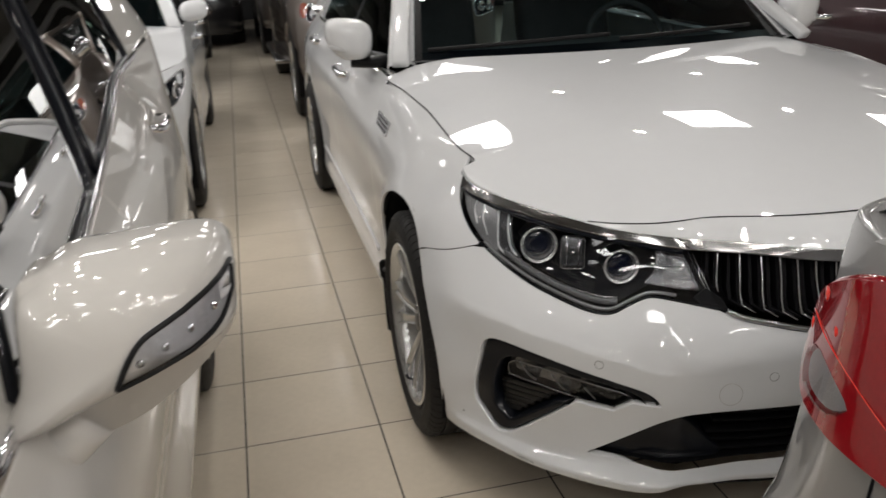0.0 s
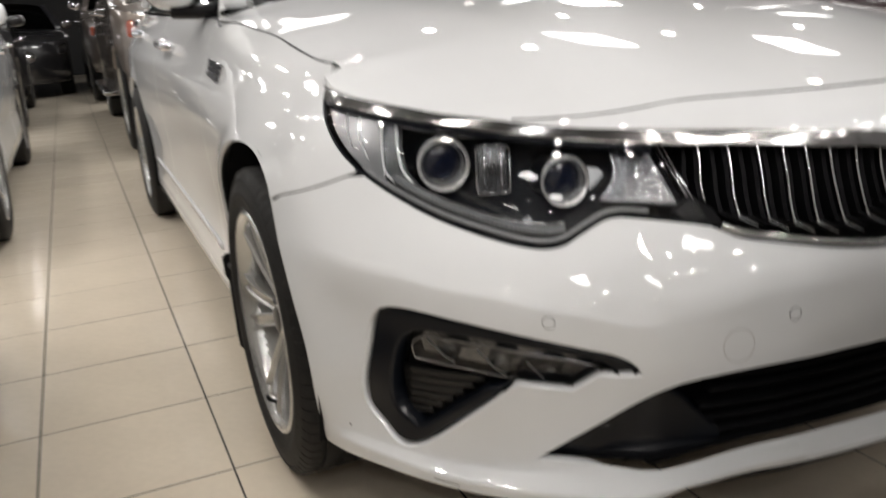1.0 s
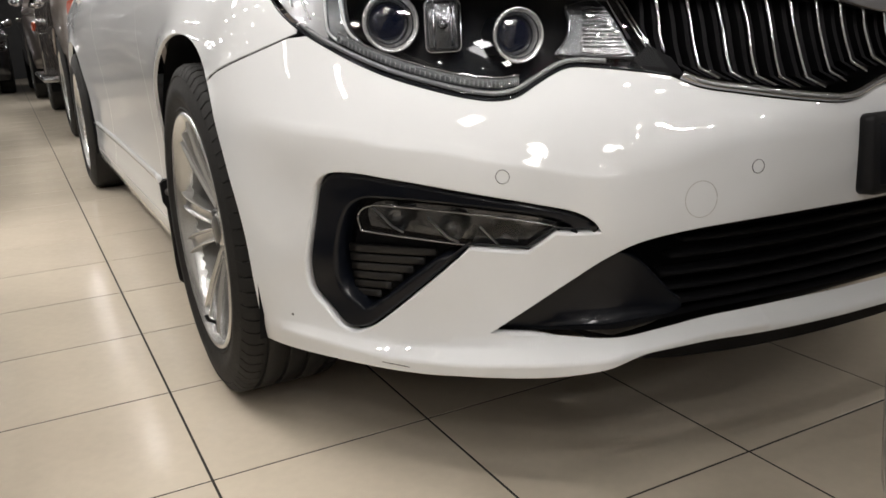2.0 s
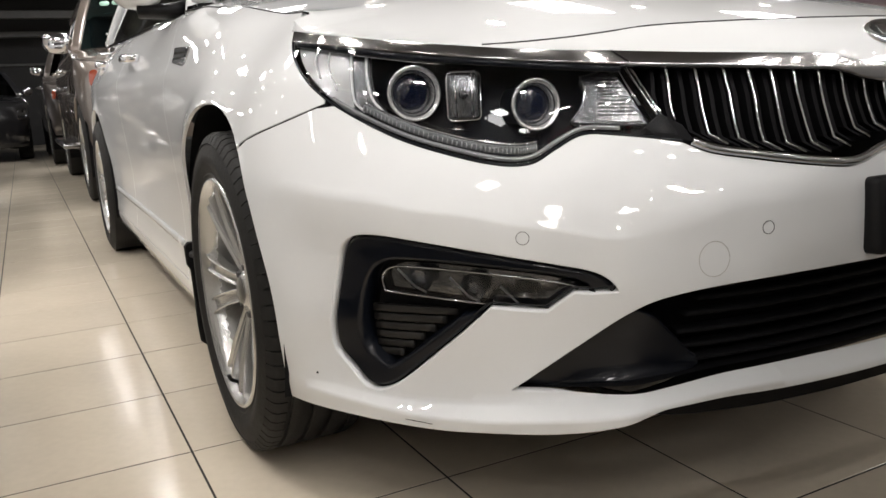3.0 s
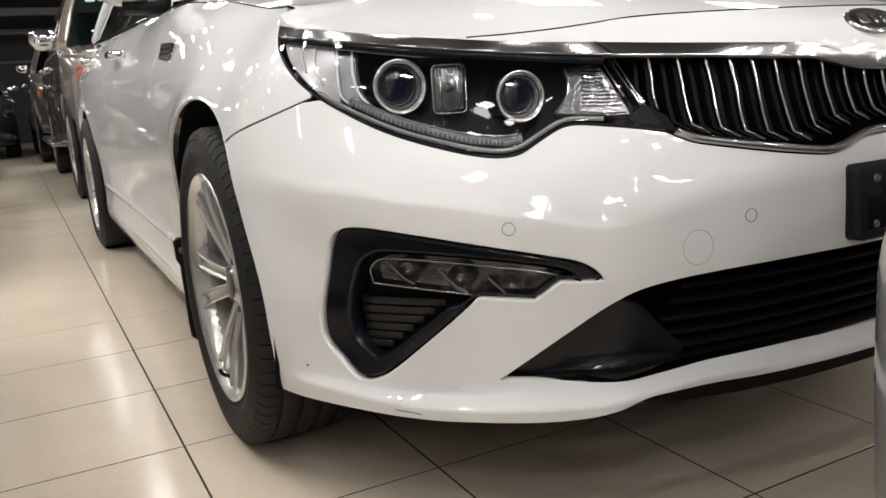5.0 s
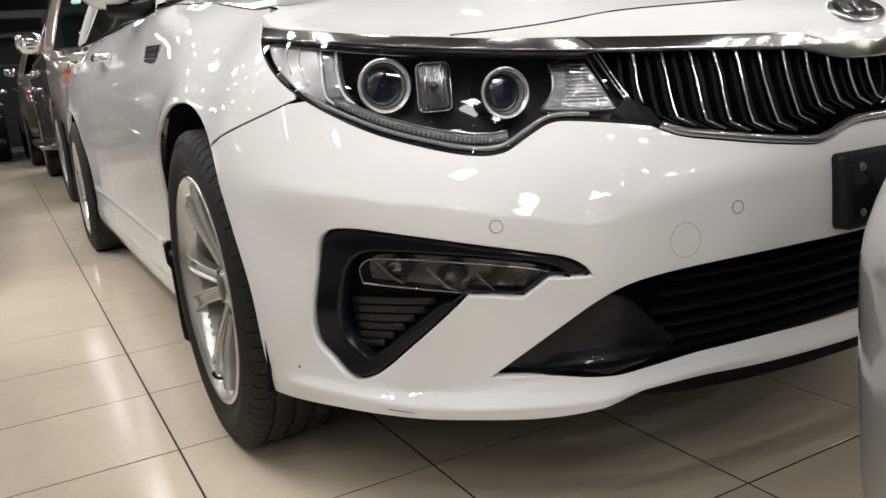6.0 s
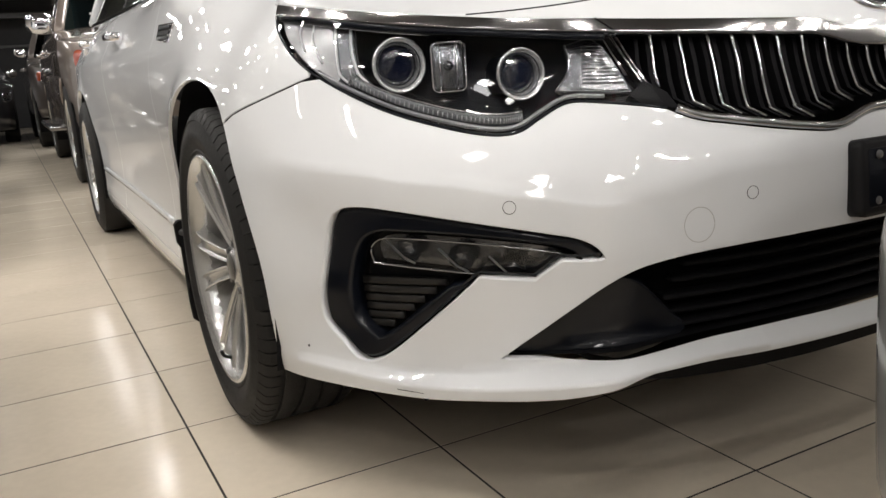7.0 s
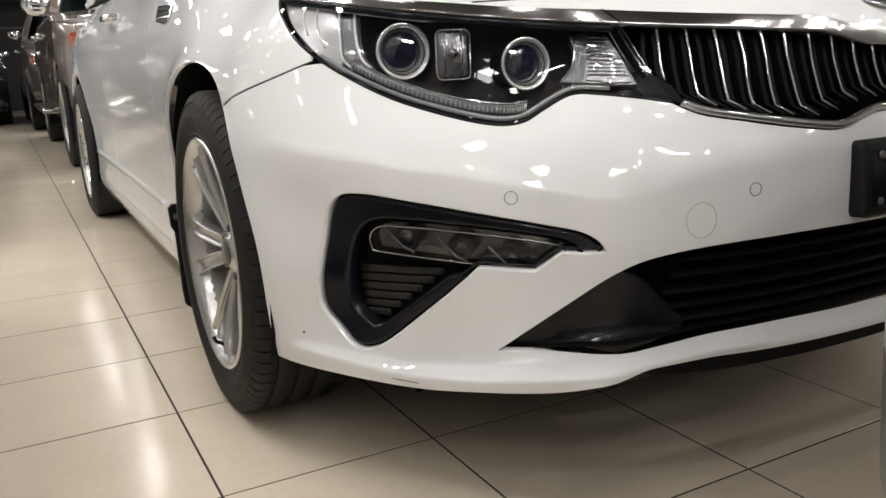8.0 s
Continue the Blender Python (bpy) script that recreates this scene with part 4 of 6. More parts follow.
    for p0, p1, p2 in (((1.095, .794), (1.088, .776), (1.062, .748)), ((1.062, .790), (1.050, .762), (1.020, .728))):
        mesh_part("side_light_line", *swept(curve3([skin(side * a, b, .0125) for a, b in (p0, p1, p2)], 4), disc_section(0.0016, 6)), LAMP_WHITE, side_light)
    bar = [(1.022, .788, 1), (.978, .776, 1), (.966, .742), (.948, .708), (.925, .690, 1), (.955, .690, 1), (.982, .703), (1.0, .742)]
    panel("light_bar", flip(curve(bar, True, 4), side), [], deeper(0.020), DARK_REFLECTOR, lamp, "clear upright light bar", step=0.01, edge=0.012, lip=0.003)
    for e0 in ([(1.016, .786), (.998, .742), (.984, .708), (.962, .692)], [(.980, .775), (.968, .742), (.950, .709), (.930, .692)]):
        mesh_part("light_bar_edge", *swept(curve3([skin(side * a, b, .017) for a, b in e0], 4), disc_section(0.0022, 6)), LAMP_WHITE, lamp)
    strip = curve([(.962, .694), (.90, .668), (.83, .645), (.76, .6285), (.70, .622), (.672, .6245)], n=5)
    mesh_part("led_strip", *swept([skin(side * s, z + .004, .016) for s, z in strip], round_rect(.008, .013, .003, 2)), RIB_GREY, lamp, "ribbed LED strip")
    for k in range(46):
        u = k / 45 * (len(strip) - 1)
        a, b = strip[int(u)], strip[min(int(u) + 1, len(strip) - 1)]
        p = a + (b - a) * (u - int(u))
        mesh_part("strip_rib", *swept([skin(side * p[0], p[1] - .001, .0115), skin(side * p[0], p[1] + .009, .0115)], disc_section(0.0010, 4)), CLEAR_GREY, lamp)
    mesh_part("strip_line", *swept([skin(side * p[0], p[1] + .0125, .0135) for p in strip], disc_section(0.0013, 6)), CHROME, lamp)
    bandl = curve([(1.02, .714), (.954, .684), (.875, .653), (.80, .6315), (.737, .6175), (.70, .614), (.675, .618), (.645, .634), (.612, .650), (.59, .654), (.54, .651)], n=5)
    mesh_part("lower_band", *swept([skin(side * s, z, .008) for s, z in bandl], round_rect(.008, .007, .003, 2)), CLEAR_GREY, lamp, "smooth grey lower band")
    brow = curve([(1.17, .811), (1.10, .803), (.98, .786), (.86, .769), (.74, .756), (.63, .745), (.53, .737)], n=4)
    mesh_part("brow", *swept([skin(side * s, z - .002, .016) for s, z in brow], round_rect(.03, .009, .003, 2)), GLOSS_BLACK, lamp)
    mesh_part("brow_line", *swept([skin(side * s, z - .008, .010) for s, z in brow[:14]], disc_section(0.0012, 6)), CHROME, lamp)

for side in (1, -1):
    fill = [(.497, .651), (.470, .668), (.436, .650), (.421, .627), (.439, .6315), (.481, .6385)]
    panel("lamp_corner", flip([np.array(p) for p in fill], side), [], deeper(-.0012), DEEP_BLACK, sedan, "black corner between lamp and grille", step=.012, edge=.03, lip=.002)

# bonnet
def hood_surf(x, y, deep):
    return (x, y, bonnet_z(x, y) - deep)


edge = [skin(s, z) for s, z in BONNET_EDGE]
half = curve([(-p[0], p[1]) for p in edge], n=4)[:-1]
half += [np.array((shut_x(y), y)) for y in np.linspace(-.262, .54, 24)] + curve([(.835, .60, 1), (.74, .635), (.45, .545), (.2, .485), (0, .468)], n=4)
bonnet = panel("bonnet", mirrored([np.array((-p[0], p[1])) for p in half]), [], hood_surf, WHITE, sedan, "pearl white bonnet with two creases", step=0.025, edge=0.02, lip=0.0008, gap=0.0011)

# black beads behind the panel gaps, standing in for the shade inside them
def joint(pts, deep=.006, r=.0035):
    for side in (1, -1):
        mesh_part("panel_joint", *swept([skin(side * a, b, deep) for a, b in pts], disc_section(r, 6)), DEEP_BLACK, sedan)


joint([tuple(p) for p in curve(SEAM, n=4)])
joint([tuple(p) for p in curve(NOSE_TOP, n=4)], .0022, .0015)
for side in (1, -1):
    mesh_part("panel_joint", *swept([(side * shut_x(y), y, bonnet_z(shut_x(y), y) - .0022) for y in np.linspace(-.255, .56, 40)], disc_section(.0022, 6)), DEEP_BLACK, sedan)

# badge
m = at_skin(0.0, .775, -0.004)
badge = mesh_part("badge", *slab([(0.065 * math.cos(a), 0.033 * math.sin(a)) for a in np.linspace(0, 2 * math.pi, 41)[:-1]], m, 0.012, 0.003), CHROME, sedan, "oval chrome maker's badge")
mesh_part("badge_field", *slab([(0.058 * math.cos(a), 0.027 * math.sin(a)) for a in np.linspace(0, 2 * math.pi, 41)[:-1]], m @ pose(0, 0, 0.0015), 0.004, 0.001), BADGE_BLACK, badge, "black enamel field")
for k, w in ((-0.032, 0.020), (-0.004, 0.006), (0.026, 0.024)):
    mesh_part("badge_bar", *slab([(k - w / 2 - .003, -.012), (k + w / 2 - .003, -.012), (k + w / 2 + .003, .012), (k - w / 2 + .003, .012)], m @ pose(0, 0, 0.0035), 0.003, 0.0006), CHROME, badge)

# number-plate holder
m = at_skin(0.0, .50, -0.020)
plate = mesh_part("plate_holder", *slab(round_rect(.30, .118, .012), m @ pose(0, 0, 0, -3), 0.03, 0.005), MATT_BLACK, sedan, "empty black number-plate holder")
mesh_part("holder_field", *slab(round_rect(.27, .09, .006), m @ pose(0, 0, .0015, -3), 0.003, 0.001), GLOSS_BLACK, plate)
for x in (-.115, .115):
    for y in (-.035, .035):
        mesh_part("screw", *lathe([(0.0005, 0.003), (0.006, 0.003), (0.007, 0.0)], m @ pose(x, y, .002, -3), 12), STEEL, plate)

# parking sensors and tow-eye cover
for side in (1, -1):
    for s, z in ((.690, .506), (.332, .501)):
        m = at_skin(side * s, z, 0.0)
        sn = mesh_part("parking_sensor", *lathe([(0.0005, 0.0002), (0.0086, 0.0002), (0.0092, -.0006)], m, 20), WHITE, sedan, "round white parking sensor", smooth=False)
        mesh_part("sensor_ring", *lathe([(0.0090, -.002), (0.0092, 0.0004), (0.0099, 0.0004), (0.0101, -.002)], m, 20), GLOSS_BLACK, sn)
tow = [(.418 + .0235 * math.cos(a), .463 + .0255 * math.sin(a)) for a in np.linspace(0, 2 * math.pi, 40)]
mesh_part("tow_cover_joint", *swept([skin(s, z, .0001) for s, z in tow], disc_section(0.0006, 5)), JOINT_GREY, sedan, "fine round joint of the tow-eye cover")
chip = mesh_part("paint_chip", *lathe([(0.0003, .0006), (.0022, .0004), (.0026, -.001)], at_skin(1.063, .268), 8), DEEP_BLACK, sedan, "small dark stone chip")
for k, (s, z) in enumerate(((.853, .2165), (.845, .216), (.862, .2168), (.872, .217))):
    mesh_part("scuff", *swept([skin(s - .006, z, -.0004), skin(s + .007 + .002 * k, z + .001, -.0004)], disc_section(0.0005, 5)), MATT_BLACK, sedan, "dark scuff on the chin lip")

# fenders
S_DOOR = S_AXLE + 0.60
FENDER_TOP = [(1.205, .832), (1.232, .838)] + [(float(s), fender_z(s)) for s in np.linspace(1.262, S_DOOR, 14)]
Z_DOOR = FENDER_TOP[-1][1]
for side in (1, -1):
    loop = list(arc(S_AXLE, *ARCH, 128.5, -18, 28)) + [np.array((1.862, .195)), np.array((S_DOOR, .195)), np.array((S_DOOR, Z_DOOR))]
    loop += list(reversed(curve(FENDER_TOP, n=4)))[1:]
    loop += list(reversed(curve(LAMP_LOW[12:], n=4)))[:-1] + list(reversed(curve(SEAM, n=4)))[:-1]
    fen = panel("front_fender", flip(loop, side), [], skin, WHITE, sedan, step=0.02, edge=0.008, lip=0.0008, gap=0.0012)
    # garnish
    g = [(1.835, .852), (2.035, .862), (2.03, .828), (1.87, .812), (1.84, .815)]
    gar = panel("fender_vent", flip(curve([p + (1,) for p in g], True, 2), side), [], deeper(-0.003), CHROME, fen, "chrome-framed fender vent", step=0.01, edge=0.01, lip=0.003)
    for k in range(3):
        u = .822 + .013 * k
        panel("vent_slot", flip([np.array(p) for p in ((1.86, u - .004), (2.015, u + .003), (2.015, u + .010), (1.86, u + .003))], side), [], deeper(-0.0045), GLOSS_BLACK, gar, step=0.02, edge=0.002, lip=0.001)

# doors, quarter panels, sills
S_B, S_R = S_AXLE + 1.72, S_AXLE + 2.80
for q in (S_DOOR, S_B):
    joint([(q, z) for z in np.linspace(.26, .95, 12)], .007)
for side in (1, -1):
    belt = lambda s: float(np.interp(s, [S_DOOR, S_B, S_R, S_R + .6], [.958, .985, 1.02, 1.035]))
    d1 = [(S_DOOR, .245), (S_B, .245), (S_B, belt(S_B))] + [(s, belt(s)) for s in np.linspace(S_B, S_DOOR, 8)][1:]
    front_door = panel("front_door", flip([np.array(p) for p in d1], side), [], skin, WHITE, sedan, step=0.035, edge=0.02, lip=0.0006, gap=0.0006)
    ra = arc(S_R, *ARCH, 196, 105, 14)
    d2 = [np.array(p) for p in ((S_B, .245), (ra[0][0], .245))] + ra + [np.array((S_R - .06, belt(S_R)))] + [np.array((s, belt(s))) for s in np.linspace(S_R - .06, S_B, 8)][1:]
    rear_door = panel("rear_door", flip(d2, side), [], skin, WHITE, sedan, step=0.035, edge=0.02, lip=0.0015, gap=0.0010)
    rb = arc(S_R, *ARCH, 105, -20, 24)
    d3 = rb + [np.array(p) for p in ((S_R + .40, .22), (S_R + 1.15, .26), (S_R + 1.2, .6), (S_R + 1.15, 1.0), (S_R + .6, 1.035), (S_R, belt(S_R)), (S_R - .06, belt(S_R - .06)))]
    panel("quarter_panel", flip(d3, side), [], skin, WHITE, sedan, step=0.04, edge=0.02, lip=0.0015, gap=0.0010)
    panel("sill", flip([np.array(p) for p in ((1.88, .150), (S_R - .36, .150), (S_R - .36, .236), (1.88, .236))], side), [], skin, WHITE, sedan, step=0.03, edge=0.03, lip=0.004)
    panel("sill_strip", flip([np.array(p) for p in ((1.90, .236), (S_R - .37, .236), (S_R - .37, .2465), (1.90, .2465))], side), [], deeper(0.006), GLOSS_BLACK, sedan, step=0.03, edge=0.01)
    for door, s, z in ((front_door, S_AXLE + 1.42, .888), (rear_door, S_AXLE + 2.53, .925)):
        path = [skin(side * q, z + .006 * k, d) for q, k, d in ((s - .115, -1, -.004), (s - .10, -.6, -.034), (s - .03, 0, -.042), (s + .05, .3, -.040), (s + .105, .6, -.030), (s + .12, .8, -.004))]
        h = mesh_part("door_handle", *swept(curve3(path, 4), disc_section(0.012, 10, 0.014)), CHROME, door, "chrome pull handle")
    path = [skin(side * s, float(np.interp(s, [S_DOOR, S_R], [.34, .36])), -.002) for s in np.linspace(S_DOOR + .03, S_R - .42, 24)]
    mesh_part("door_crease", *swept(path, disc_section(0.006, 8, 0.012)), WHITE, sedan)


# ---- wheels ----
def tyre_body(m, r, r_rim, w, detail):
    """A tyre: bulged sidewalls, ribs round the tread, and notched shoulder blocks where it is seen close by."""
    d = .007 if detail else 0.0
    prof = [(r_rim - .006, -w * .8), (r_rim + .004, -w * .86), (r_rim + .03, -w), (r - .030, -w * .99), (r - .012, -w * .92), (r - d - .002, -w * .84), (r - d, -w * .6), (r - d, w * .6),
            (r - d - .002, w * .80), (r - .012, w * .87), (r - .030, w * .94), (r_rim + .050, w * .98), (r_rim + .046, w * .995), (r_rim + .034, w * .985), (r_rim + .030, w * .965),
            (r_rim + .014, w * .92), (r_rim + .011, w * .935), (r_rim + .006, w * .91), (r_rim + .003, w * .86), (r_rim - .004, w * .8)]
    bodies = [lathe(prof, m, 96 if detail else 48)]
    if detail:
        for z0, z1 in ((-.058, -.024), (-.016, .016), (.024, .058)):
            bodies.append(lathe([(r - d, z0), (r - .001, z0 + .0005), (r, z0 + .002), (r, z1 - .002), (r - .001, z1 - .0005), (r - d, z1)], m, 96))
        n = 74
        for k in range(n):
            for q in (-1, 1):
                a0, a1 = (2 * math.pi * (k + .5 * (q > 0) + o) / n for o in (-.44, .44))
                ring = [[m @ Vector((rr * math.cos(a), rr * math.sin(a), q * z)) for rr, z in ((r - .012, .066), (r, .0675), (r - .0008, w * .76), (r - .006, w * .85), (r - .022, w * .935), (r - .026, w * .90))] for a in (a0, (a0 + a1) / 2, a1)]
                v, f = lofted(ring if q > 0 else ring[::-1], True, True)
                bodies.append((v, f))
    return joined(*bodies)


def wheel_parts(parent, m, r_tyre=0.334, r_rim=0.243, width=0.22, spokes=5, detail=True, tyre_label="black tyre with grooved tread"):
    """A tyre and an alloy rim; m puts the wheel's outer face towards +z of m, its middle at the origin."""
    w = width / 2
    tyre = mesh_part("tyre", *tyre_body(m, r_tyre, r_rim, w, detail), RUBBER, parent, tyre_label, angle=38)
    z0 = w * .86
    rim = mesh_part("rim", *lathe([(r_rim + .002, z0 - .012), (r_rim + .005, z0 + .003), (r_rim + .002, z0 + .008), (r_rim - .003, z0 + .009), (r_rim - .006, z0 + .004), (r_rim - .012, z0 - .001), (r_rim - .018, z0 - .012), (r_rim - .022, z0 - .03)], m, 72), WHEEL_SILVER, parent, "silver alloy rim with paired spokes")
    mesh_part("barrel", *lathe([(r_rim - .021, z0 - .026), (r_rim - .026, z0 - .05), (r_rim - .032, -w * .5), (r_rim - .034, -w * .8)], m, 56), BARREL_GREY, rim, "dull grey inner barrel")
    mesh_part("brake_disc", *lathe([(.001, .014), (.070, .014), (.074, .0), (.150, .0), (.153, -.004), (.153, -.024)], m, 48), BRAKE_STEEL, rim, "dull steel brake disc")
    hub = [(.0005, z0 - .028), (.030, z0 - .029), (.034, z0 - .032), (.036, z0 - .036), (.060, z0 - .040), (.068, z0 - .046), (.072, z0 - .060), (.072, -.02)]
    mesh_part("hub", *lathe(hub, m, 36), WHEEL_SILVER, rim)
    mesh_part("hub_cap", *lathe([(.0005, z0 - .024), (.024, z0 - .0245), (.029, z0 - .028)], m, 28), ALLOY_GREY, rim, "dark centre cap")
    up = m.to_3x3() @ Vector((0, 0, 1))
    for k in range(spokes):
        a = 360 / spokes * k + 96
        for q in (-1, 1):
            pts = [(.040, q * .013, z0 - .042), (.085, q * .020, z0 - .030), (.14, q * .031, z0 - .016), (.195, q * .045, z0 - .006), (r_rim - .010, q * .057, z0 - .003)]
            path = [m @ pose(0, 0, 0, 0, 0, a) @ Vector(p) for p in curve3(pts, 4)]
            n = len(path)
            # raised edges with a hollow between them, tall flanks
            sec = [(-.0150, -.034), (.0150, -.034), (.0185, -.008), (.0175, -.0015), (.0155, 0), (.0135, -.0012), (.0100, -.0065), (0, -.0085), (-.0100, -.0065), (-.0135, -.0012), (-.0155, 0), (-.0175, -.0015), (-.0185, -.008)]
            mesh_part("spoke", *swept(path, sec, up=up, scale=[.80 + .22 * i / n + .10 * (i / n) ** 3 for i in range(n)]), WHEEL_SILVER, rim, angle=42)
        if detail:
            b = radians(a + 180 / spokes)
            mesh_part("lug_nut", *lathe([(.0005, .010), (.007, .010), (.0095, 0), (.0095, -.014)], m @ pose(.052 * math.cos(b), .052 * math.sin(b), z0 - .042), 6), STEEL, rim, smooth=False)
    if detail:
        b = radians(168)
        mesh_part("valve", *swept([m @ Vector(((r_rim - .020) * math.cos(b), (r_rim - .020) * math.sin(b), z0 - .012)), m @ Vector(((r_rim - .030) * math.cos(b), (r_rim - .030) * math.sin(b), z0 + .004)), m @ Vector(((r_rim - .042) * math.cos(b), (r_rim - .042) * math.sin(b), z0 + .008))], disc_section(.0045, 8)), MATT_BLACK, rim, "black tyre valve")
    return tyre


def wheel(parent, x, y, side, r=0.334, turn=0.0, **more):
    """side -1: the outer face looks to -x."""
    hubname = new("wheel")
    hubname.parent = parent
    m = pose(x, y, r, 0, 0, turn) @ pose(0, 0, 0, 0, 90 * side, 0)
    wheel_parts(hubname, m, r_tyre=r, **more)
    return hubname


for y in (0.0, 2.805):
    for side in (-1, 1):
        wheel(sedan, side * (0.945 - .11), y - .015 * (y < 1), side, r=.331, r_rim=.236, turn=0.0, detail=(side < 0 and y < 1))
        # liner of the arch
        v, f = lofted([[(side * x, y + (ARCH[1] + .012 + .028 * (math.cos(a) > 0)) * math.cos(a), ARCH[0] + (ARCH[1] + .012) * math.sin(a)) for a in np.linspace(radians(-22), radians(202), 30)] for x in (.918, .70, .55)], False)
        mesh_part("arch_liner", v, f, DEEP_BLACK, sedan)
        v2 = [(side * .56, y + .40 * math.cos(a), .35 + .40 * math.sin(a)) for a in np.linspace(0, 2 * math.pi, 30)[:-1]]
        mesh_part("arch_inner", v2, [list(range(len(v2)))], DEEP_BLACK, sedan, smooth=False)
for side in (-1, 1):
    flap = [(-.08, .0), (.068, .0), (.080, .012), (.083, .05), (.086, .20), (.094, .215), (.096, .262), (.086, .272), (-.08, .272)]
    m = pose(side * .846, .398, .108, 90, 0, 0)
    fl = mesh_part("mud_flap", *slab([(p[0] * side, p[1]) for p in flap], m, .010, .003), MATT_BLACK, sedan, "black rubber mud flap", angle=40)
    mesh_part("flap_screw", *lathe([(.0005, .004), (.008, .003), (.009, 0)], m @ pose(side * .078, .240, .001), 12), STEEL, fl)

# underside, cabin floor
mesh_part("undertray", *boxy(.92, .50, .03, pose(0, -.46, .20), .01), DEEP_BLACK, sedan)
mesh_part("underbody", *boxy(1.5, 3.5, .10, pose(0, 1.30, .20), .02), DEEP_BLACK, sedan)
mesh_part("engine_bay", *boxy(1.30, 1.0, .34, pose(0, -.06, .30), .05), DEEP_BLACK, sedan)
mesh_part("cabin_floor", *boxy(1.6, 2.4, .25, pose(0, 1.75, .30), .05), INTERIOR, sedan)

# glasshouse
def screen(u, v, deep):
    """Windscreen: u across, v from foot (0) to head (1)."""
    w = .735 * (1 - v) + .575 * v
    x = u * w
    y = (.50 + .175 * (u * u)) * (1 - v) + (1.22 + .10 * u * u) * v
    z = (1.012 - .012 * u * u) * (1 - v) + (1.425 - .05 * u * u) * v + .035 * math.sin(math.pi * v)
    return (x, y - deep * .5, z - deep * .87)


def sheet(fn, nu, nv, u0=-1, u1=1, v0=0, v1=1):
    rows = [[fn(u, v, 0.0) for u in np.linspace(u0, u1, nu)] for v in np.linspace(v0, v1, nv)]
    return lofted(rows, False)


wind = mesh_part("windscreen", *sheet(screen, 25, 13), WINDSHIELD, sedan, "dark tinted windscreen")
wind.visible_shadow = False
mesh_part("screen_band", *sheet(lambda u, v, d: screen(u, v, .004), 25, 3, v0=-.01, v1=.05), GLOSS_BLACK, wind)
for side in (-1, 1):
    rows = [[screen(side * u, v, d) for u, d in ((.985, .003), (1.0, -.004), (1.05, -.008), (1.10, .0), (1.115, .03))] for v in np.linspace(-.03, 1.03, 14)]
    mesh_part("front_pillar", *lofted(rows, False), WHITE, sedan, "white windscreen pillar")
    rows = [[screen(side * u, v, d) for u, d in ((.955, -.001), (.965, -.006), (.985, -.006), (.99, .0))] for v in np.linspace(-.02, 1, 14)]
    mesh_part("screen_seal", *lofted(rows, False), MATT_BLACK, wind)
rows = [[(x, y, 1.425 + .035 * math.sin(math.pi * (y - 1.2) / 1.8) - .05 * (x / .575) ** 2 - .10 * max(0, (y - 2.6) / .5) ** 2) for x in np.linspace(-.60, .60, 17)] for y in np.linspace(1.22, 3.0, 15)]
mesh_part("roof", *lofted(rows, False), WHITE, sedan)
rows = [[(u * (.60 * (1 - v) + .72 * v), 2.98 + .62 * v - .05 * u * u, (1.36 - .05 * u * u) * (1 - v) + 1.06 * v) for u in np.linspace(-1, 1, 13)] for v in np.linspace(0, 1, 8)]
mesh_part("rear_screen", *lofted(rows, False), WINDOW, sedan)
rows = [[(x, y, 1.06 + .02 * math.sin(math.pi * (y - 3.5) / .4) - .03 * (x / .8) ** 2) for x in np.linspace(-.80, .80, 13)] for y in np.linspace(3.5, 3.88, 6)]
mesh_part("boot_lid", *lofted(rows, False), WHITE, sedan)
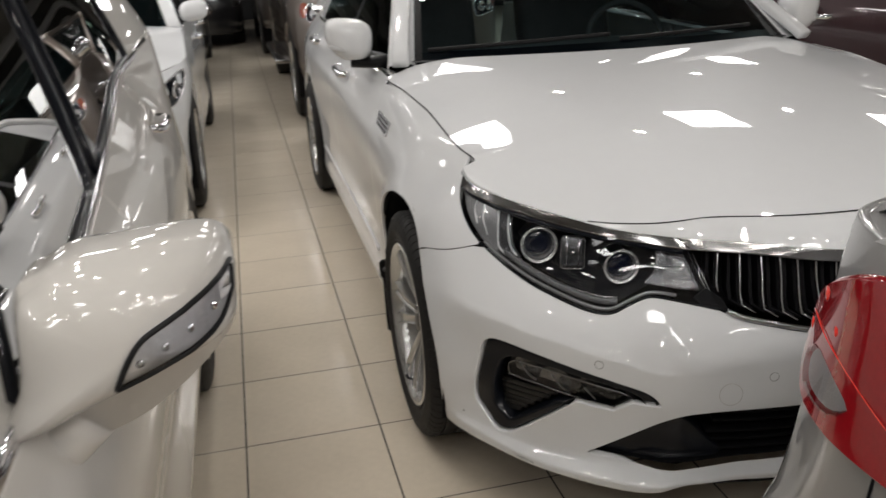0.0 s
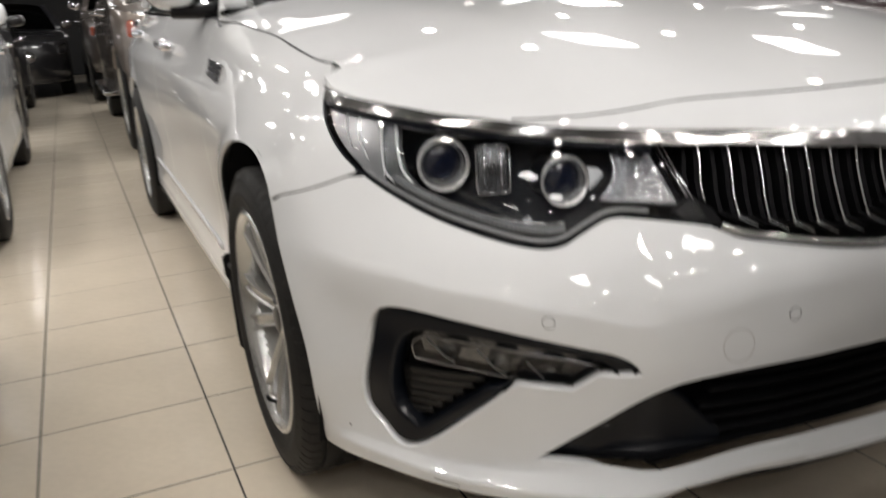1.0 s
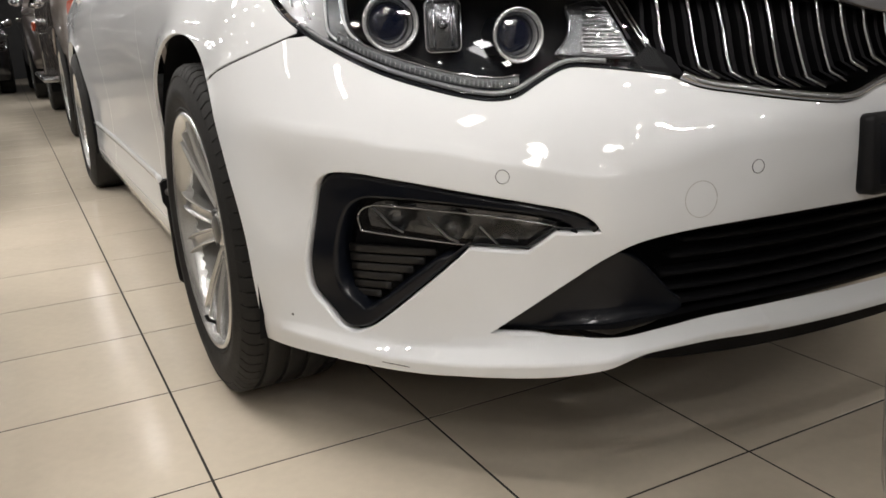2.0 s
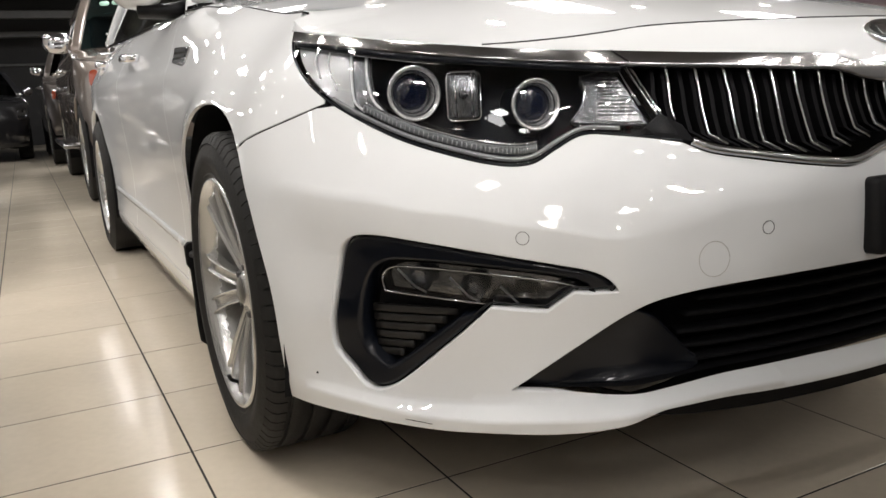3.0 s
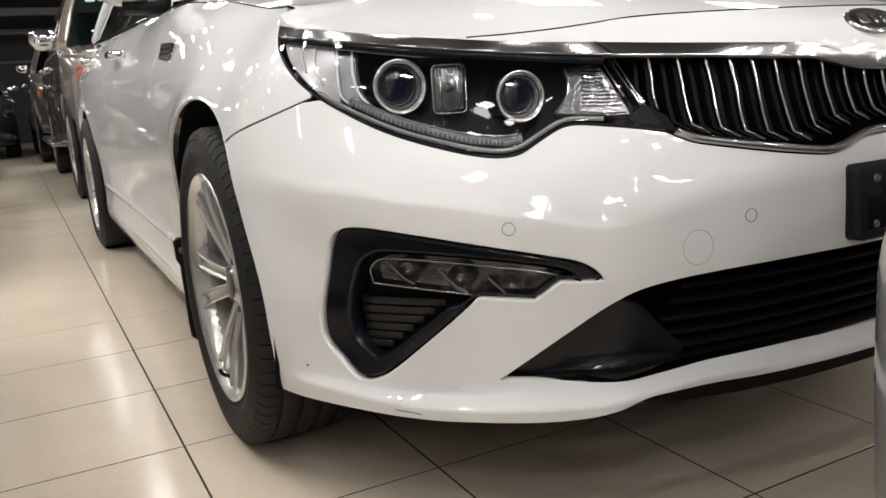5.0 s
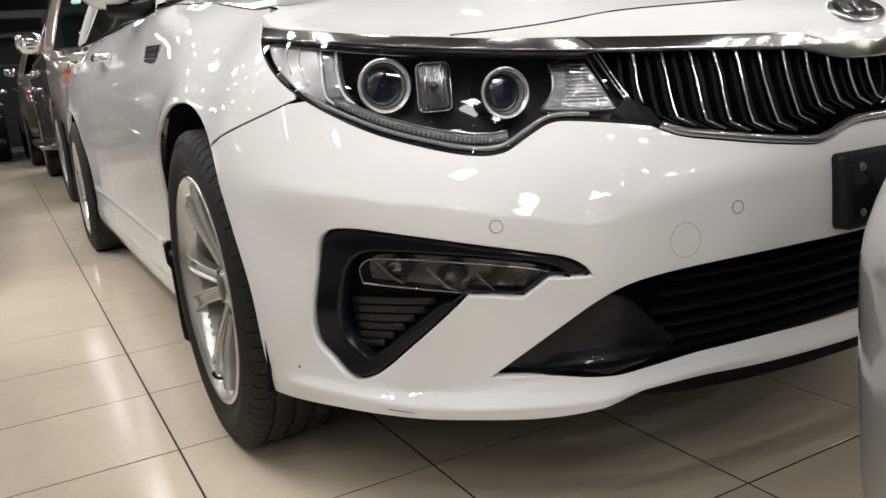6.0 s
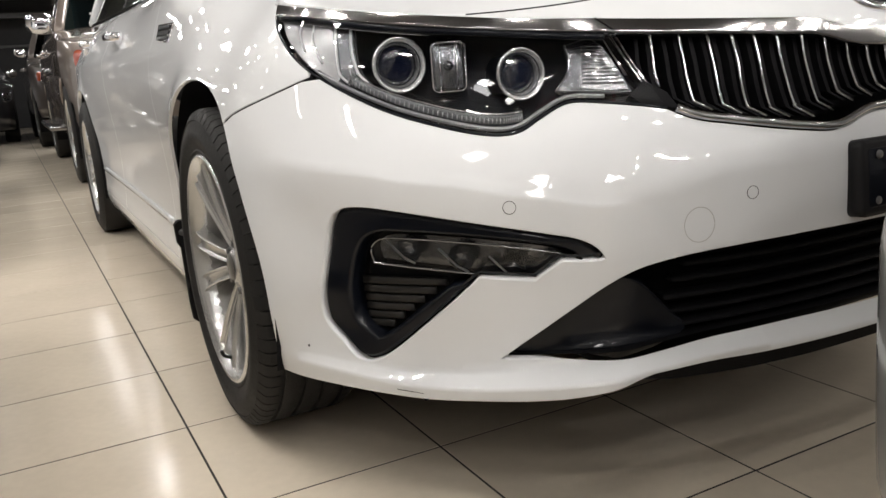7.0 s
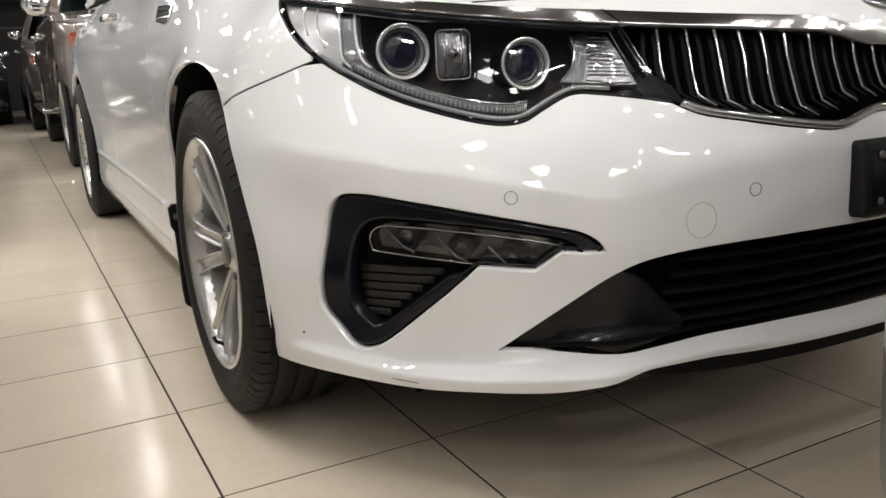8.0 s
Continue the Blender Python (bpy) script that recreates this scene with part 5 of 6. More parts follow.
for side in (-1, 1):
    def flank(y, v):
        zb = float(np.interp(y, [.6, 1.72, 2.8, 3.4], [.962, .988, 1.023, 1.038]))
        zt = float(np.interp(y, [.6, 1.2, 1.6, 2.4, 2.9, 3.4], [.985, 1.33, 1.395, 1.395, 1.33, 1.06]))
        xb = float(np.interp(y, [.6, 1.2, 2.8, 3.4], [.80, .822, .815, .76]))
        return (side * (xb + (.60 - xb) * v * (zt - zb) / .41), y, zb + (zt - zb) * v)
    for name, a, b in (("front_window", .66, 1.68), ("rear_window", 1.75, 2.72)):
        w = mesh_part(name, *lofted([[flank(y, v) for v in np.linspace(0.02, .94, 7)] for y in np.linspace(a, b, 12)], False), WINDOW, sedan)
    for a, b in ((1.68, 1.75), (2.72, 3.4)):
        mesh_part("door_pillar", *lofted([[flank(y, v) for v in np.linspace(0, 1, 5)] for y in np.linspace(a, b, 7)], False), GLOSS_BLACK if a < 2 else WHITE, sedan)
    mesh_part("belt_trim", *swept([Vector(flank(y, 0.0)) + Vector((side * .008, 0, 0)) for y in np.linspace(.62, 3.3, 26)], round_rect(.012, .016, .004, 2)), CHROME, sedan, "chrome belt-line trim")
    top = [Vector(flank(y, 1.0)) + Vector((side * .004, 0, 0.004)) for y in np.linspace(.62, 3.38, 40)]
    mesh_part("roof_rail", *swept(top, round_rect(.06, .035, .012, 3)), WHITE, sedan)
    # door mirror
    mx, my, mz = side * .925, .85, 1.068
    rings = []
    for k, (dy, w, h) in enumerate(((-.075, .02, .015), (-.07, .045, .042), (-.055, .068, .062), (-.02, .078, .072), (.03, .078, .074), (.055, .072, .070))):
        rings.append([(mx + side * (x * 1.0) + side * .0, my + dy + .04 * (x / .12) * (1 if x > 0 else .4), mz + z + .01 * (x / .12)) for x, z in ((w * (1 + .28 * math.sin(a) * (1 if math.cos(a) > 0 else .35)) * math.copysign(abs(math.cos(a)) ** .65, math.cos(a)), h * math.copysign(abs(math.sin(a)) ** .75, math.sin(a))) for a in np.linspace(0, 2 * math.pi, 33)[:-1])])
    mir = mesh_part("door_mirror", *lofted(rings, True, True), WHITE, sedan, "white door mirror on a black foot")
    mesh_part("mirror_glass", *lofted([[(p[0], p[1] + .003, mz + (p[2] - mz) * k) for p in rings[-1]] for k in (.9, .01)], True, False), GLOSS_BLACK, mir)
    mesh_part("mirror_foot", *swept([(side * .79, .80, .99), (side * .84, .84, .985), (side * .92, .86, .99)], disc_section(.05, 10, .022)), MATT_BLACK, mir, "black mirror foot")
    v, f = swept([(mx - side * .04, my - .066, mz - .035), (mx + side * .04, my - .056, mz - .03), (mx + side * .076, my - .02, mz - .02)], round_rect(.006, .014, .002, 2))
    mesh_part("mirror_signal", v, f, LAMP_WHITE, mir)

# wipers, cowl, dashboard, seats
cowl = [[(x, y0 + .175 * (x / .735) ** 2 * s, z0) for x in np.linspace(-.74, .74, 15)] for y0, z0, s in ((.475, .996, 1), (.50, 1.0, 1), (.56, .985, 1), (.60, .94, 1))]
mesh_part("cowl", *lofted(cowl, False), MATT_BLACK, sedan)
for x0, x1 in ((-.68, -.05), (-.02, .58)):
    path = [Vector(screen(x / .735, .035 + .03 * k, -.014)) for k, x in zip(np.linspace(0, 1, 12), np.linspace(x0, x1, 12))]
    mesh_part("wiper", *swept(path, round_rect(.012, .014, .004, 2)), MATT_BLACK, sedan, "black windscreen wiper")
rows = [[(x, y, z - .04 * (x / .7) ** 2) for x in np.linspace(-.72, .72, 15)] for y, z in ((.62, .955), (.85, .99), (1.05, 1.0), (1.15, .97), (1.18, .80))]
mesh_part("dashboard", *lofted(rows, False), INTERIOR, sedan)
for x in (-.37, .37):
    m = pose(x, 1.95, .62, -14, 0, 0)
    seat = mesh_part("front_seat", *joined(boxy(.50, .14, .62, m, .05), boxy(.50, .52, .16, pose(x, 1.68, .50), .05)), INTERIOR, sedan, "dark front seat")
    mesh_part("headrest", *boxy(.26, .10, .18, m @ pose(0, .02, .64), .04), INTERIOR, seat)
mesh_part("steering_wheel", *swept([Vector((.37 + .18 * math.cos(a), 1.27 + .06 * math.sin(a), .95 + .16 * math.sin(a))) for a in np.linspace(0, 2 * math.pi, 33)], disc_section(.014, 8)), INTERIOR, sedan)


# ---- the other cars: one generic body laid on a plan curve with upright sections ----
def make_skin(plan, sections):
    """As the sedan's skin: plan is the half outline from nose to tail, sections are (y or None for nose and tail, [(height, inset)])."""
    c = np.array(plan, float)
    xs, ys = [np.array(v) for v in zip(*[(p[0], p[1]) for p in _curve([*c], [False] * len(c), False, 60)])]
    xs = np.maximum(xs, 0)
    s = np.r_[0, np.cumsum(np.hypot(np.diff(xs), np.diff(ys)))]
    q = np.arange(0, s[-1], 0.02)
    px, py = np.interp(q, s, xs), np.interp(q, s, ys)
    tx, ty = np.gradient(px), np.gradient(py)
    for _ in range(4):
        tx[1:-1], ty[1:-1] = (tx[:-2] + 2 * tx[1:-1] + tx[2:]) / 4, (ty[:-2] + 2 * ty[1:-1] + ty[2:]) / 4
    n = np.hypot(tx, ty)
    nx, ny = ty / n, -tx / n
    lo, hi = 8, len(q) - 8

    def s_at(y):
        return float(np.interp(y, py[lo:hi], q[lo:hi]))

    z = np.arange(0.1, 2.0, 0.01)
    st = [0.0 if i == 0 else (float(q[-1]) if i == len(sections) - 1 else s_at(sec[0])) for i, sec in enumerate(sections)]
    cols = np.array([pchip([a for a, _ in sec[1]], [b for _, b in sec[1]], z) for sec in sections])
    inset = np.array([pchip(st, cols[:, j], q) for j in range(len(z))]).T

    def surf(u, v, deep=0.0):
        if u < 0:
            p = surf(-u, v, deep)
            return (-p[0], p[1], p[2])
        a, b = min(max(u / 0.02, 0), len(q) - 1.001), min(max((v - 0.1) / 0.01, 0), len(z) - 1.001)
        i, j = int(a), int(b)
        f, g = a - i, b - j
        d = deep + (inset[i, j] * (1 - f) + inset[i + 1, j] * f) * (1 - g) + (inset[i, j + 1] * (1 - f) + inset[i + 1, j + 1] * f) * g
        return (-(px[i] * (1 - f) + px[i + 1] * f - (nx[i] * (1 - f) + nx[i + 1] * f) * d), py[i] * (1 - f) + py[i + 1] * f - (ny[i] * (1 - f) + ny[i + 1] * f) * d, v)

    return surf, s_at, float(q[-1])


def car(name, at, turn, paint, label, W=0.9, FO=0.88, WB=2.7, RO=0.95, r=0.345, zs=0.25, zf=0.86, zb=1.02, zt=1.06, zr=1.62, wr=0.60, yws=0.62, yrf=1.45, yrr=3.1,
        windows=((0.10, 0.47), (0.51, 0.82)), door2=True, group="", cladding=None, hood_crown=0.06, tail_corner=0.25, step=0.05, bright_rim=True, side_step=False, glass=None, mirror_paint=None, mirror_k=0.72, shoulder=0.055, bumper_out=0.0):
    """A parked car: nose to -y, front axle at y = 0. Returns the thing, its skin and the top-edge function."""
    t = thing(name, at, turn, label, "car", group)
    tail, k = WB + RO, tail_corner
    plan = [(0, -FO), (.36 * W, -FO + .02), (.62 * W, -FO + .085), (.82 * W, -FO + .22), (.94 * W, -FO + .43), (.99 * W, -.2), (W, .3), (W, WB * .5), (W, WB), (.985 * W, tail - k * 2.1), (.955 * W, tail - k * 1.25), (.88 * W, tail - k * .55), (.74 * W, tail - k * .2), (.4 * W, tail - .01), (0, tail)]
    side = [(zs - .09, .08), (zs - .02, .025), (zs + .06, .012), (zs + .2, .022), (.62, .004), (zb - .22, .0), (zb - .12, .012), (zb - .05, shoulder * .55), (zb, shoulder), (zb + .12, .15)]
    nose = [(zs - .09, .10), (zs - .02, .03), (zs + .06, .01), (.5, .0), (.6, .004), (zf - .12, .04), (zf - .04, .075), (zf, .11), (zf + .12, .3)]
    rear = [(zs - .05, .10 - bumper_out), (zs + .04, .03 - bumper_out), (zs + .12, .005 - bumper_out), (.55, -bumper_out), (.66, .018 - bumper_out * .4), (zt - .2, .035), (zt, .06), (zt + .1, .10)]
    surf, s_at, s_end = make_skin(plan, [(None, nose), (-FO + .25, nose), (-.15, side), (WB, side), (tail - k, rear), (None, rear)])
    sf, sw, sr = s_at(-.12), s_at(yws), s_at(WB)

    def top(s):
        return float(pchip([0, s_at(-FO + .3), sf, sw, sr, s_at(tail - k), s_end], [zf - .06, zf - .02, zf + .03, zb - .005, zb + (zt - zb) * .6, zt, zt], s))

    ra = r + .035
    zc = r + .012

    def arch(y, a0, a1, n=20):
        c = s_at(y)
        return [np.array((c + ra * math.cos(radians(a0 + (a1 - a0) * i / n)), zc + ra * math.sin(radians(a0 + (a1 - a0) * i / n)))) for i in range(n + 1)]

    def line(a, b, fn, n=14):
        return [np.array((s, fn(s))) for s in np.linspace(a, b, n)]

    low = lambda s: zs - .03
    dip = -math.degrees(math.asin((zc - zs + .02) / ra))
    sd, sb = s_at(yws - .04), s_at(yws + (WB - yws) * .5)
    sq = s_at(WB - ra * .72)
    cf, cr = s_at(0), s_at(WB)
    for q in (1, -1):
        a = arch(0, 180 - dip, 118)
        if q == 1:
            nose_loop = mirrored([p for p in line(0, a[0][0], low) + a] + line(a[-1][0], 0, top, 16))
            front = panel("front_bumper", nose_loop, [], surf, paint, t, step=step, edge=.015, lip=.003)
        a = arch(0, 118, dip)
        fe = a + [np.array((sd, low(sd))), np.array((sd, top(sd)))] + line(sd, arch(0, 118, dip)[0][0], top, 12)
        panel("front_fender", flip(fe, q), [], surf, paint, t, step=step, edge=.02, lip=.003, gap=.002)
        d1 = [np.array((sd, low(sd) + .03)), np.array((sb, low(sb) + .03))] + line(sb, sd, top, 10)
        fd = panel("front_door", flip(d1, q), [], surf, paint, t, step=step, edge=.015, lip=.003, gap=.002)
        a = arch(WB, 180 - dip, 100)
        a[0][1] = max(a[0][1], low(sb) + .03)
        d2 = [np.array((sb, low(sb) + .03)), np.array((a[0][0], low(sb) + .03))] + a + line(a[-1][0], sb, top, 10)
        rd = panel("rear_door", flip(d2, q), [], surf, paint, t, step=step, edge=.015, lip=.003, gap=.002)
        panel("sill", flip([np.array(p) for p in ((cf + ra + .02, zs - .10), (cr - ra - .02, zs - .10), (cr - ra - .02, zs - .004), (cf + ra + .02, zs - .004))], q), [], surf, cladding or paint, t, step=step, edge=.02)
        for door, y, dz in ((fd, yws + (WB - yws) * .5 - .16, .13), (rd, WB - .12, .115)):
            s = s_at(y)
            path = [surf(q * (s + o), top(s) - dz, d) for o, d in ((-.10, 0), (-.085, -.032), (0, -.04), (.085, -.032), (.10, 0))]
            mesh_part("door_handle", *swept(curve3(path, 4), disc_section(.011, 8, .014)), CHROME if bright_rim else paint, door, "chrome pull handle")
            mesh_part("handle_cup", *lathe([(.001, -.004), (.03, -.002), (.045, .001)], Matrix.Translation(surf(q * s, top(s) - dz, -.001)) @ pose(0, 0, 0, 0, -90 * q, 0), 16), paint, door)
    a = arch(WB, 100, dip)
    tail_loop = a + line(a[-1][0], s_end, low) + line(s_end, a[0][0], top, 18)
    panel("rear_quarter", tail_loop, [], surf, paint, t, step=step, edge=.015, lip=.003)
    panel("rear_quarter", flip(tail_loop, -1), [], surf, paint, t, step=step, edge=.015, lip=.003)
    # bonnet
    rows = []
    for s in np.linspace(0.002, sw, 26):
        x, y, z = surf(s, top(s))
        xe = abs(x) - .004
        c = hood_crown * min(1, xe / W) + (.035 * math.sin(min(1, s / sw) * math.pi))
        rows.append([(u * xe, y, z + .004 + c * (1 - u * u)) for u in np.linspace(-1, 1, 21)])
    mesh_part("bonnet", *lofted(rows, False), paint, t)
    edge = [Vector(surf(s, top(s), .004)) + Vector((0, 0, -.002)) for s in np.linspace(.1, sw, 24)]
    mesh_part("bonnet_gap", *swept(edge, disc_section(.004, 6)), DEEP_BLACK, t)
    # glasshouse
    zw = top(sw) + hood_crown
    gl = glass or WINDOW

    def scr(u, v):
        w = (W - .10) * (1 - v) + wr * v
        return (u * w, (yws - .22 + .25 * u * u) * (1 - v) + (yrf - .06 + .07 * u * u) * v, (zw - .045 * u * u) * (1 - v) + (zr - .07 * u * u) * v + .03 * math.sin(math.pi * v))

    mesh_part("windscreen", *lofted([[scr(u, v) for u in np.linspace(-.97, .97, 15)] for v in np.linspace(0, 1, 8)], False), gl, t, "dark tinted windscreen")
    mesh_part("cowl", *lofted([[(u * (W - .08), yws - .30 + .25 * u * u + o, zw - .03 - .045 * u * u + h) for u in np.linspace(-1, 1, 13)] for o, h in ((-.02, 0), (.03, .015), (.12, .0), (.14, -.08))], False), MATT_BLACK, t)
    mesh_part("roof", *lofted([[(u * (wr + .03), y, zr - .07 * u * u + .04 * math.sin(math.pi * (y - yrf) / (yrr - yrf))) for u in np.linspace(-1, 1, 13)] for y in np.linspace(yrf - .06, yrr, 9)], False), paint, t)
    yb = tail - .22

    def flank(q, f, v):
        y0, y1 = yws + .02 + (yrf - yws) * v, yb + (yrr - yb) * v
        y = y0 + (y1 - y0) * f
        s = s_at(min(max(y, -.1), tail - .3))
        xb, zz = abs(surf(s, top(s))[0]) - .012, top(s)
        return (q * (xb + (wr - xb) * v ** 1.15), y, zz + (zr - .075 - zz) * v)

    for q in (-1, 1):
        cuts = [0.0]
        for a, b in windows:
            w = mesh_part("side_window", *lofted([[flank(q, f, v) for v in np.linspace(.02, .93, 8)] for f in np.linspace(a, b, 10)], False), gl, t, "tinted side window")
            ring = [flank(q, a, v) for v in np.linspace(.02, .93, 8)] + [flank(q, f, .93) for f in np.linspace(a, b, 8)][1:] + [flank(q, b, v) for v in np.linspace(.93, .02, 8)][1:] + [flank(q, f, .02) for f in np.linspace(b, a, 8)][1:]
            mesh_part("window_seal", *swept(ring, disc_section(.011, 6)), GLOSS_BLACK, w)
            cuts += [a, b]
        cuts.append(1.0)
        for i in range(0, len(cuts), 2):
            pil = mesh_part("pillar", *lofted([[flank(q, f, v) for v in np.linspace(0, 1, 8)] for f in np.linspace(cuts[i], cuts[i + 1], 5)], False), paint if i in (0, len(cuts) - 2) else GLOSS_BLACK, t)
        mesh_part("belt_trim", *swept([Vector(flank(q, f, 0)) + Vector((q * .006, 0, .004)) for f in np.linspace(0, .9, 16)], round_rect(.014, .020, .005, 2)), CHROME if bright_rim else GLOSS_BLACK, t)
        mesh_part("roof_edge", *swept([Vector(flank(q, f, 1)) + Vector((0, 0, .01)) for f in np.linspace(0, 1, 16)], round_rect(.09, .06, .02, 3)), paint, t)
        mesh_part("windscreen_pillar", *swept([Vector(scr(q * 1.0, v)) for v in np.linspace(-.02, 1.02, 10)], round_rect(.085, .05, .018, 3)), paint, t)
    mesh_part("tail_screen", *lofted([[(u * (wr * (1 - v) + (W - .16) * v), yrr + (tail - .08 - yrr) * v - .06 * u * u, (zr - .07 * u * u) * (1 - v) + zt * v) for u in np.linspace(-1, 1, 13)] for v in np.linspace(0, 1, 8)], False), gl, t)
    mesh_part("tail_top", *lofted([[surf(q * s, top(s)) for q in (1,)] + [surf(-s, top(s))] for s in np.linspace(s_at(yrr), s_end - .002, 12)], False), paint, t)
    # wheels and dark inside
    for y in (0, WB):
        for q in (-1, 1):
            wheel(t, q * (W - .118), y, q, r=r, r_rim=r * .70, detail=False)
            v, f = lofted([[(q * x, y + (ra + .012) * math.cos(a), zc + (ra + .012) * math.sin(a)) for a in np.linspace(radians(-25), radians(205), 22)] for x in (W - .03, W - .34)], False)
            mesh_part("arch_liner", v, f, DEEP_BLACK, t)
            if cladding:
                c = s_at(y)
                lip = [surf(q * (c + (ra + .012) * math.cos(a)), zc + (ra + .012) * math.sin(a), -.006) for a in np.linspace(radians(-18), radians(198), 30)]
                mesh_part("arch_trim", *swept(lip, disc_section(.016, 8, .02)), cladding, t)
    mesh_part("underbody", *boxy(2 * W - .36, tail + FO - .5, .14, pose(0, (tail - FO) / 2, zs - .04), .02), DEEP_BLACK, t)
    mesh_part("cabin", *boxy(2 * W - .3, yb - yws - .5, .55, pose(0, (yb + yws) / 2, zs + .1), .05), INTERIOR, t)
    for x in (-.37, .37):
        mesh_part("front_seat", *boxy(.5, .14, .66, pose(x, yrf + .35, zs + .55, -12), .05), INTERIOR, t)
    # mirrors
    mp = mirror_paint or paint
    for q in (-1, 1):
        base = Vector(flank(q, .06, .06))
        door_mirror(t, base + Vector((q * .10, -.02, .06)), q, mp, mirror_k)
        mesh_part("mirror_foot", *swept([base + Vector((-q * .02, .02, .0)), base + Vector((q * .06, .0, .02)), base + Vector((q * .12, .0, .04))], disc_section(.03, 8, .022)), MATT_BLACK, t)
    return t, surf, s_at, top, s_end


def door_mirror(parent, at, q, paint, k=1.0, name="door_mirror"):
    rings = []
    for dy, w, h in ((-.085, .03, .02), (-.08, .07, .05), (-.06, .105, .075), (-.02, .12, .088), (.03, .118, .09), (.06, .11, .086)):
        rings.append([at + Vector((q * x * k, (dy + .035 * (x / .12)) * k, (z + .012 * x / .12) * k)) for x, z in ((w * math.copysign(abs(math.cos(a)) ** .6, math.cos(a)), h * math.copysign(abs(math.sin(a)) ** .75, math.sin(a))) for a in np.linspace(0, 2 * math.pi, 29)[:-1])])
    m = mesh_part(name, *lofted(rings, True, True), paint, parent)
    mesh_part("mirror_glass", *slab(round_rect(.2 * k, .15 * k, .04 * k), Matrix.Translation(at + Vector((0, .062 * k, 0))) @ pose(0, 0, 0, -90, 0, 0), .004), GLOSS_BLACK, m)
    return m


def head_lamp(parent, surf, pts, q, paint_in=None, guide=True):
    """A clear lamp on a car's skin: pts are its outline."""
    loop = flip(curve(pts, True, 4), q)
    lamp = panel("headlamp", loop, [], lambda s, z, d: surf(s, z, d - .003), LENS_GLASS, parent, "clear headlamp with chrome reflector", step=.05, edge=0)
    lamp.visible_shadow = False
    panel("lamp_body", loop, [], lambda s, z, d: surf(s, z, d - .001), paint_in or GLOSS_BLACK, lamp, step=.05, edge=.004)
    c = np.mean([p[:2] for p in pts], 0)
    for o, rr in ((.05, .05), (-.07, .045)):
        p = Vector(surf(q * (c[0] + o), c[1], -.006))
        n = (p - Vector(surf(q * (c[0] + o), c[1], .05))).normalized()
        m = Matrix.Translation(p) @ n.to_track_quat("Z", "Y").to_matrix().to_4x4()
        mesh_part("reflector", *lathe([(.001, -.004), (rr * .6, -.002), (rr * .75, .004), (rr * .9, .004), (rr, -.002)], m, 24), CHROME, lamp)
    edge = [surf(*p, -.004) for p in loop]
    mesh_part("lamp_rim", *swept(edge + edge[:1], disc_section(.005, 6)), CHROME if guide else GLOSS_BLACK, lamp)
    return lamp


# ivory crossover beside the aisle, nose towards the camera's start
suv, s1, s1_at, top1, _ = car("crossover", (-1.43, -2.235, 0), 0, IVORY, "ivory white crossover with chrome door handles and tinted glass", W=.95, WB=2.70, RO=.86, FO=.86, r=.35, zb=.905, zt=1.13, zf=.88, shoulder=.068, zr=1.62, yws=.72, yrf=1.55, yrr=3.15, windows=((.07, .36), (.405, .82)), step=.035, cladding=None, group="parked cars")
# big door mirror with turn signal, in place of the generic one
for ob in [o for o in suv.children if o.name.startswith(("door_mirror", "mirror_foot"))]:
    for c in list(ob.children):
        bpy.data.objects.remove(c)
    bpy.data.objects.remove(ob)
MIRROR = [(.897, 1.044), (.915, 1.053), (.943, 1.066), (.997, 1.070), (1.052, 1.070), (1.091, 1.061), (1.106, 1.046), (1.112, 1.023), (1.110, .987), (1.107, .960), (1.079, .929), (1.0, .880), (.932, .855), (.885, .838), (.855, .829), (.845, .836), (.850, .862), (.878, .93)]
FACE = [(.901, 1.037), (.917, 1.049), (.945, 1.063), (.998, 1.066), (1.052, 1.066), (1.088, 1.058), (1.102, 1.044), (1.108, 1.021), (1.107, .990), (1.104, .966), (1.077, .957), (1.003, .936), (.943, .914), (.896, .893), (.868, .884), (.856, .884), (.858, .894), (.884, .94)]
SIGNAL = [(.990, .955, 1), (.998, .972), (1.011, .994), (1.023, 1.006), (1.047, 1.016), (1.081, 1.027), (1.108, 1.034, 1), (1.1065, 1.005, 1), (1.092, .986), (1.040, .970)]
outer, face = np.array(curve(MIRROR, True, 4)), np.array(curve(FACE, True, 4))
mid = np.array((1.0, .99))
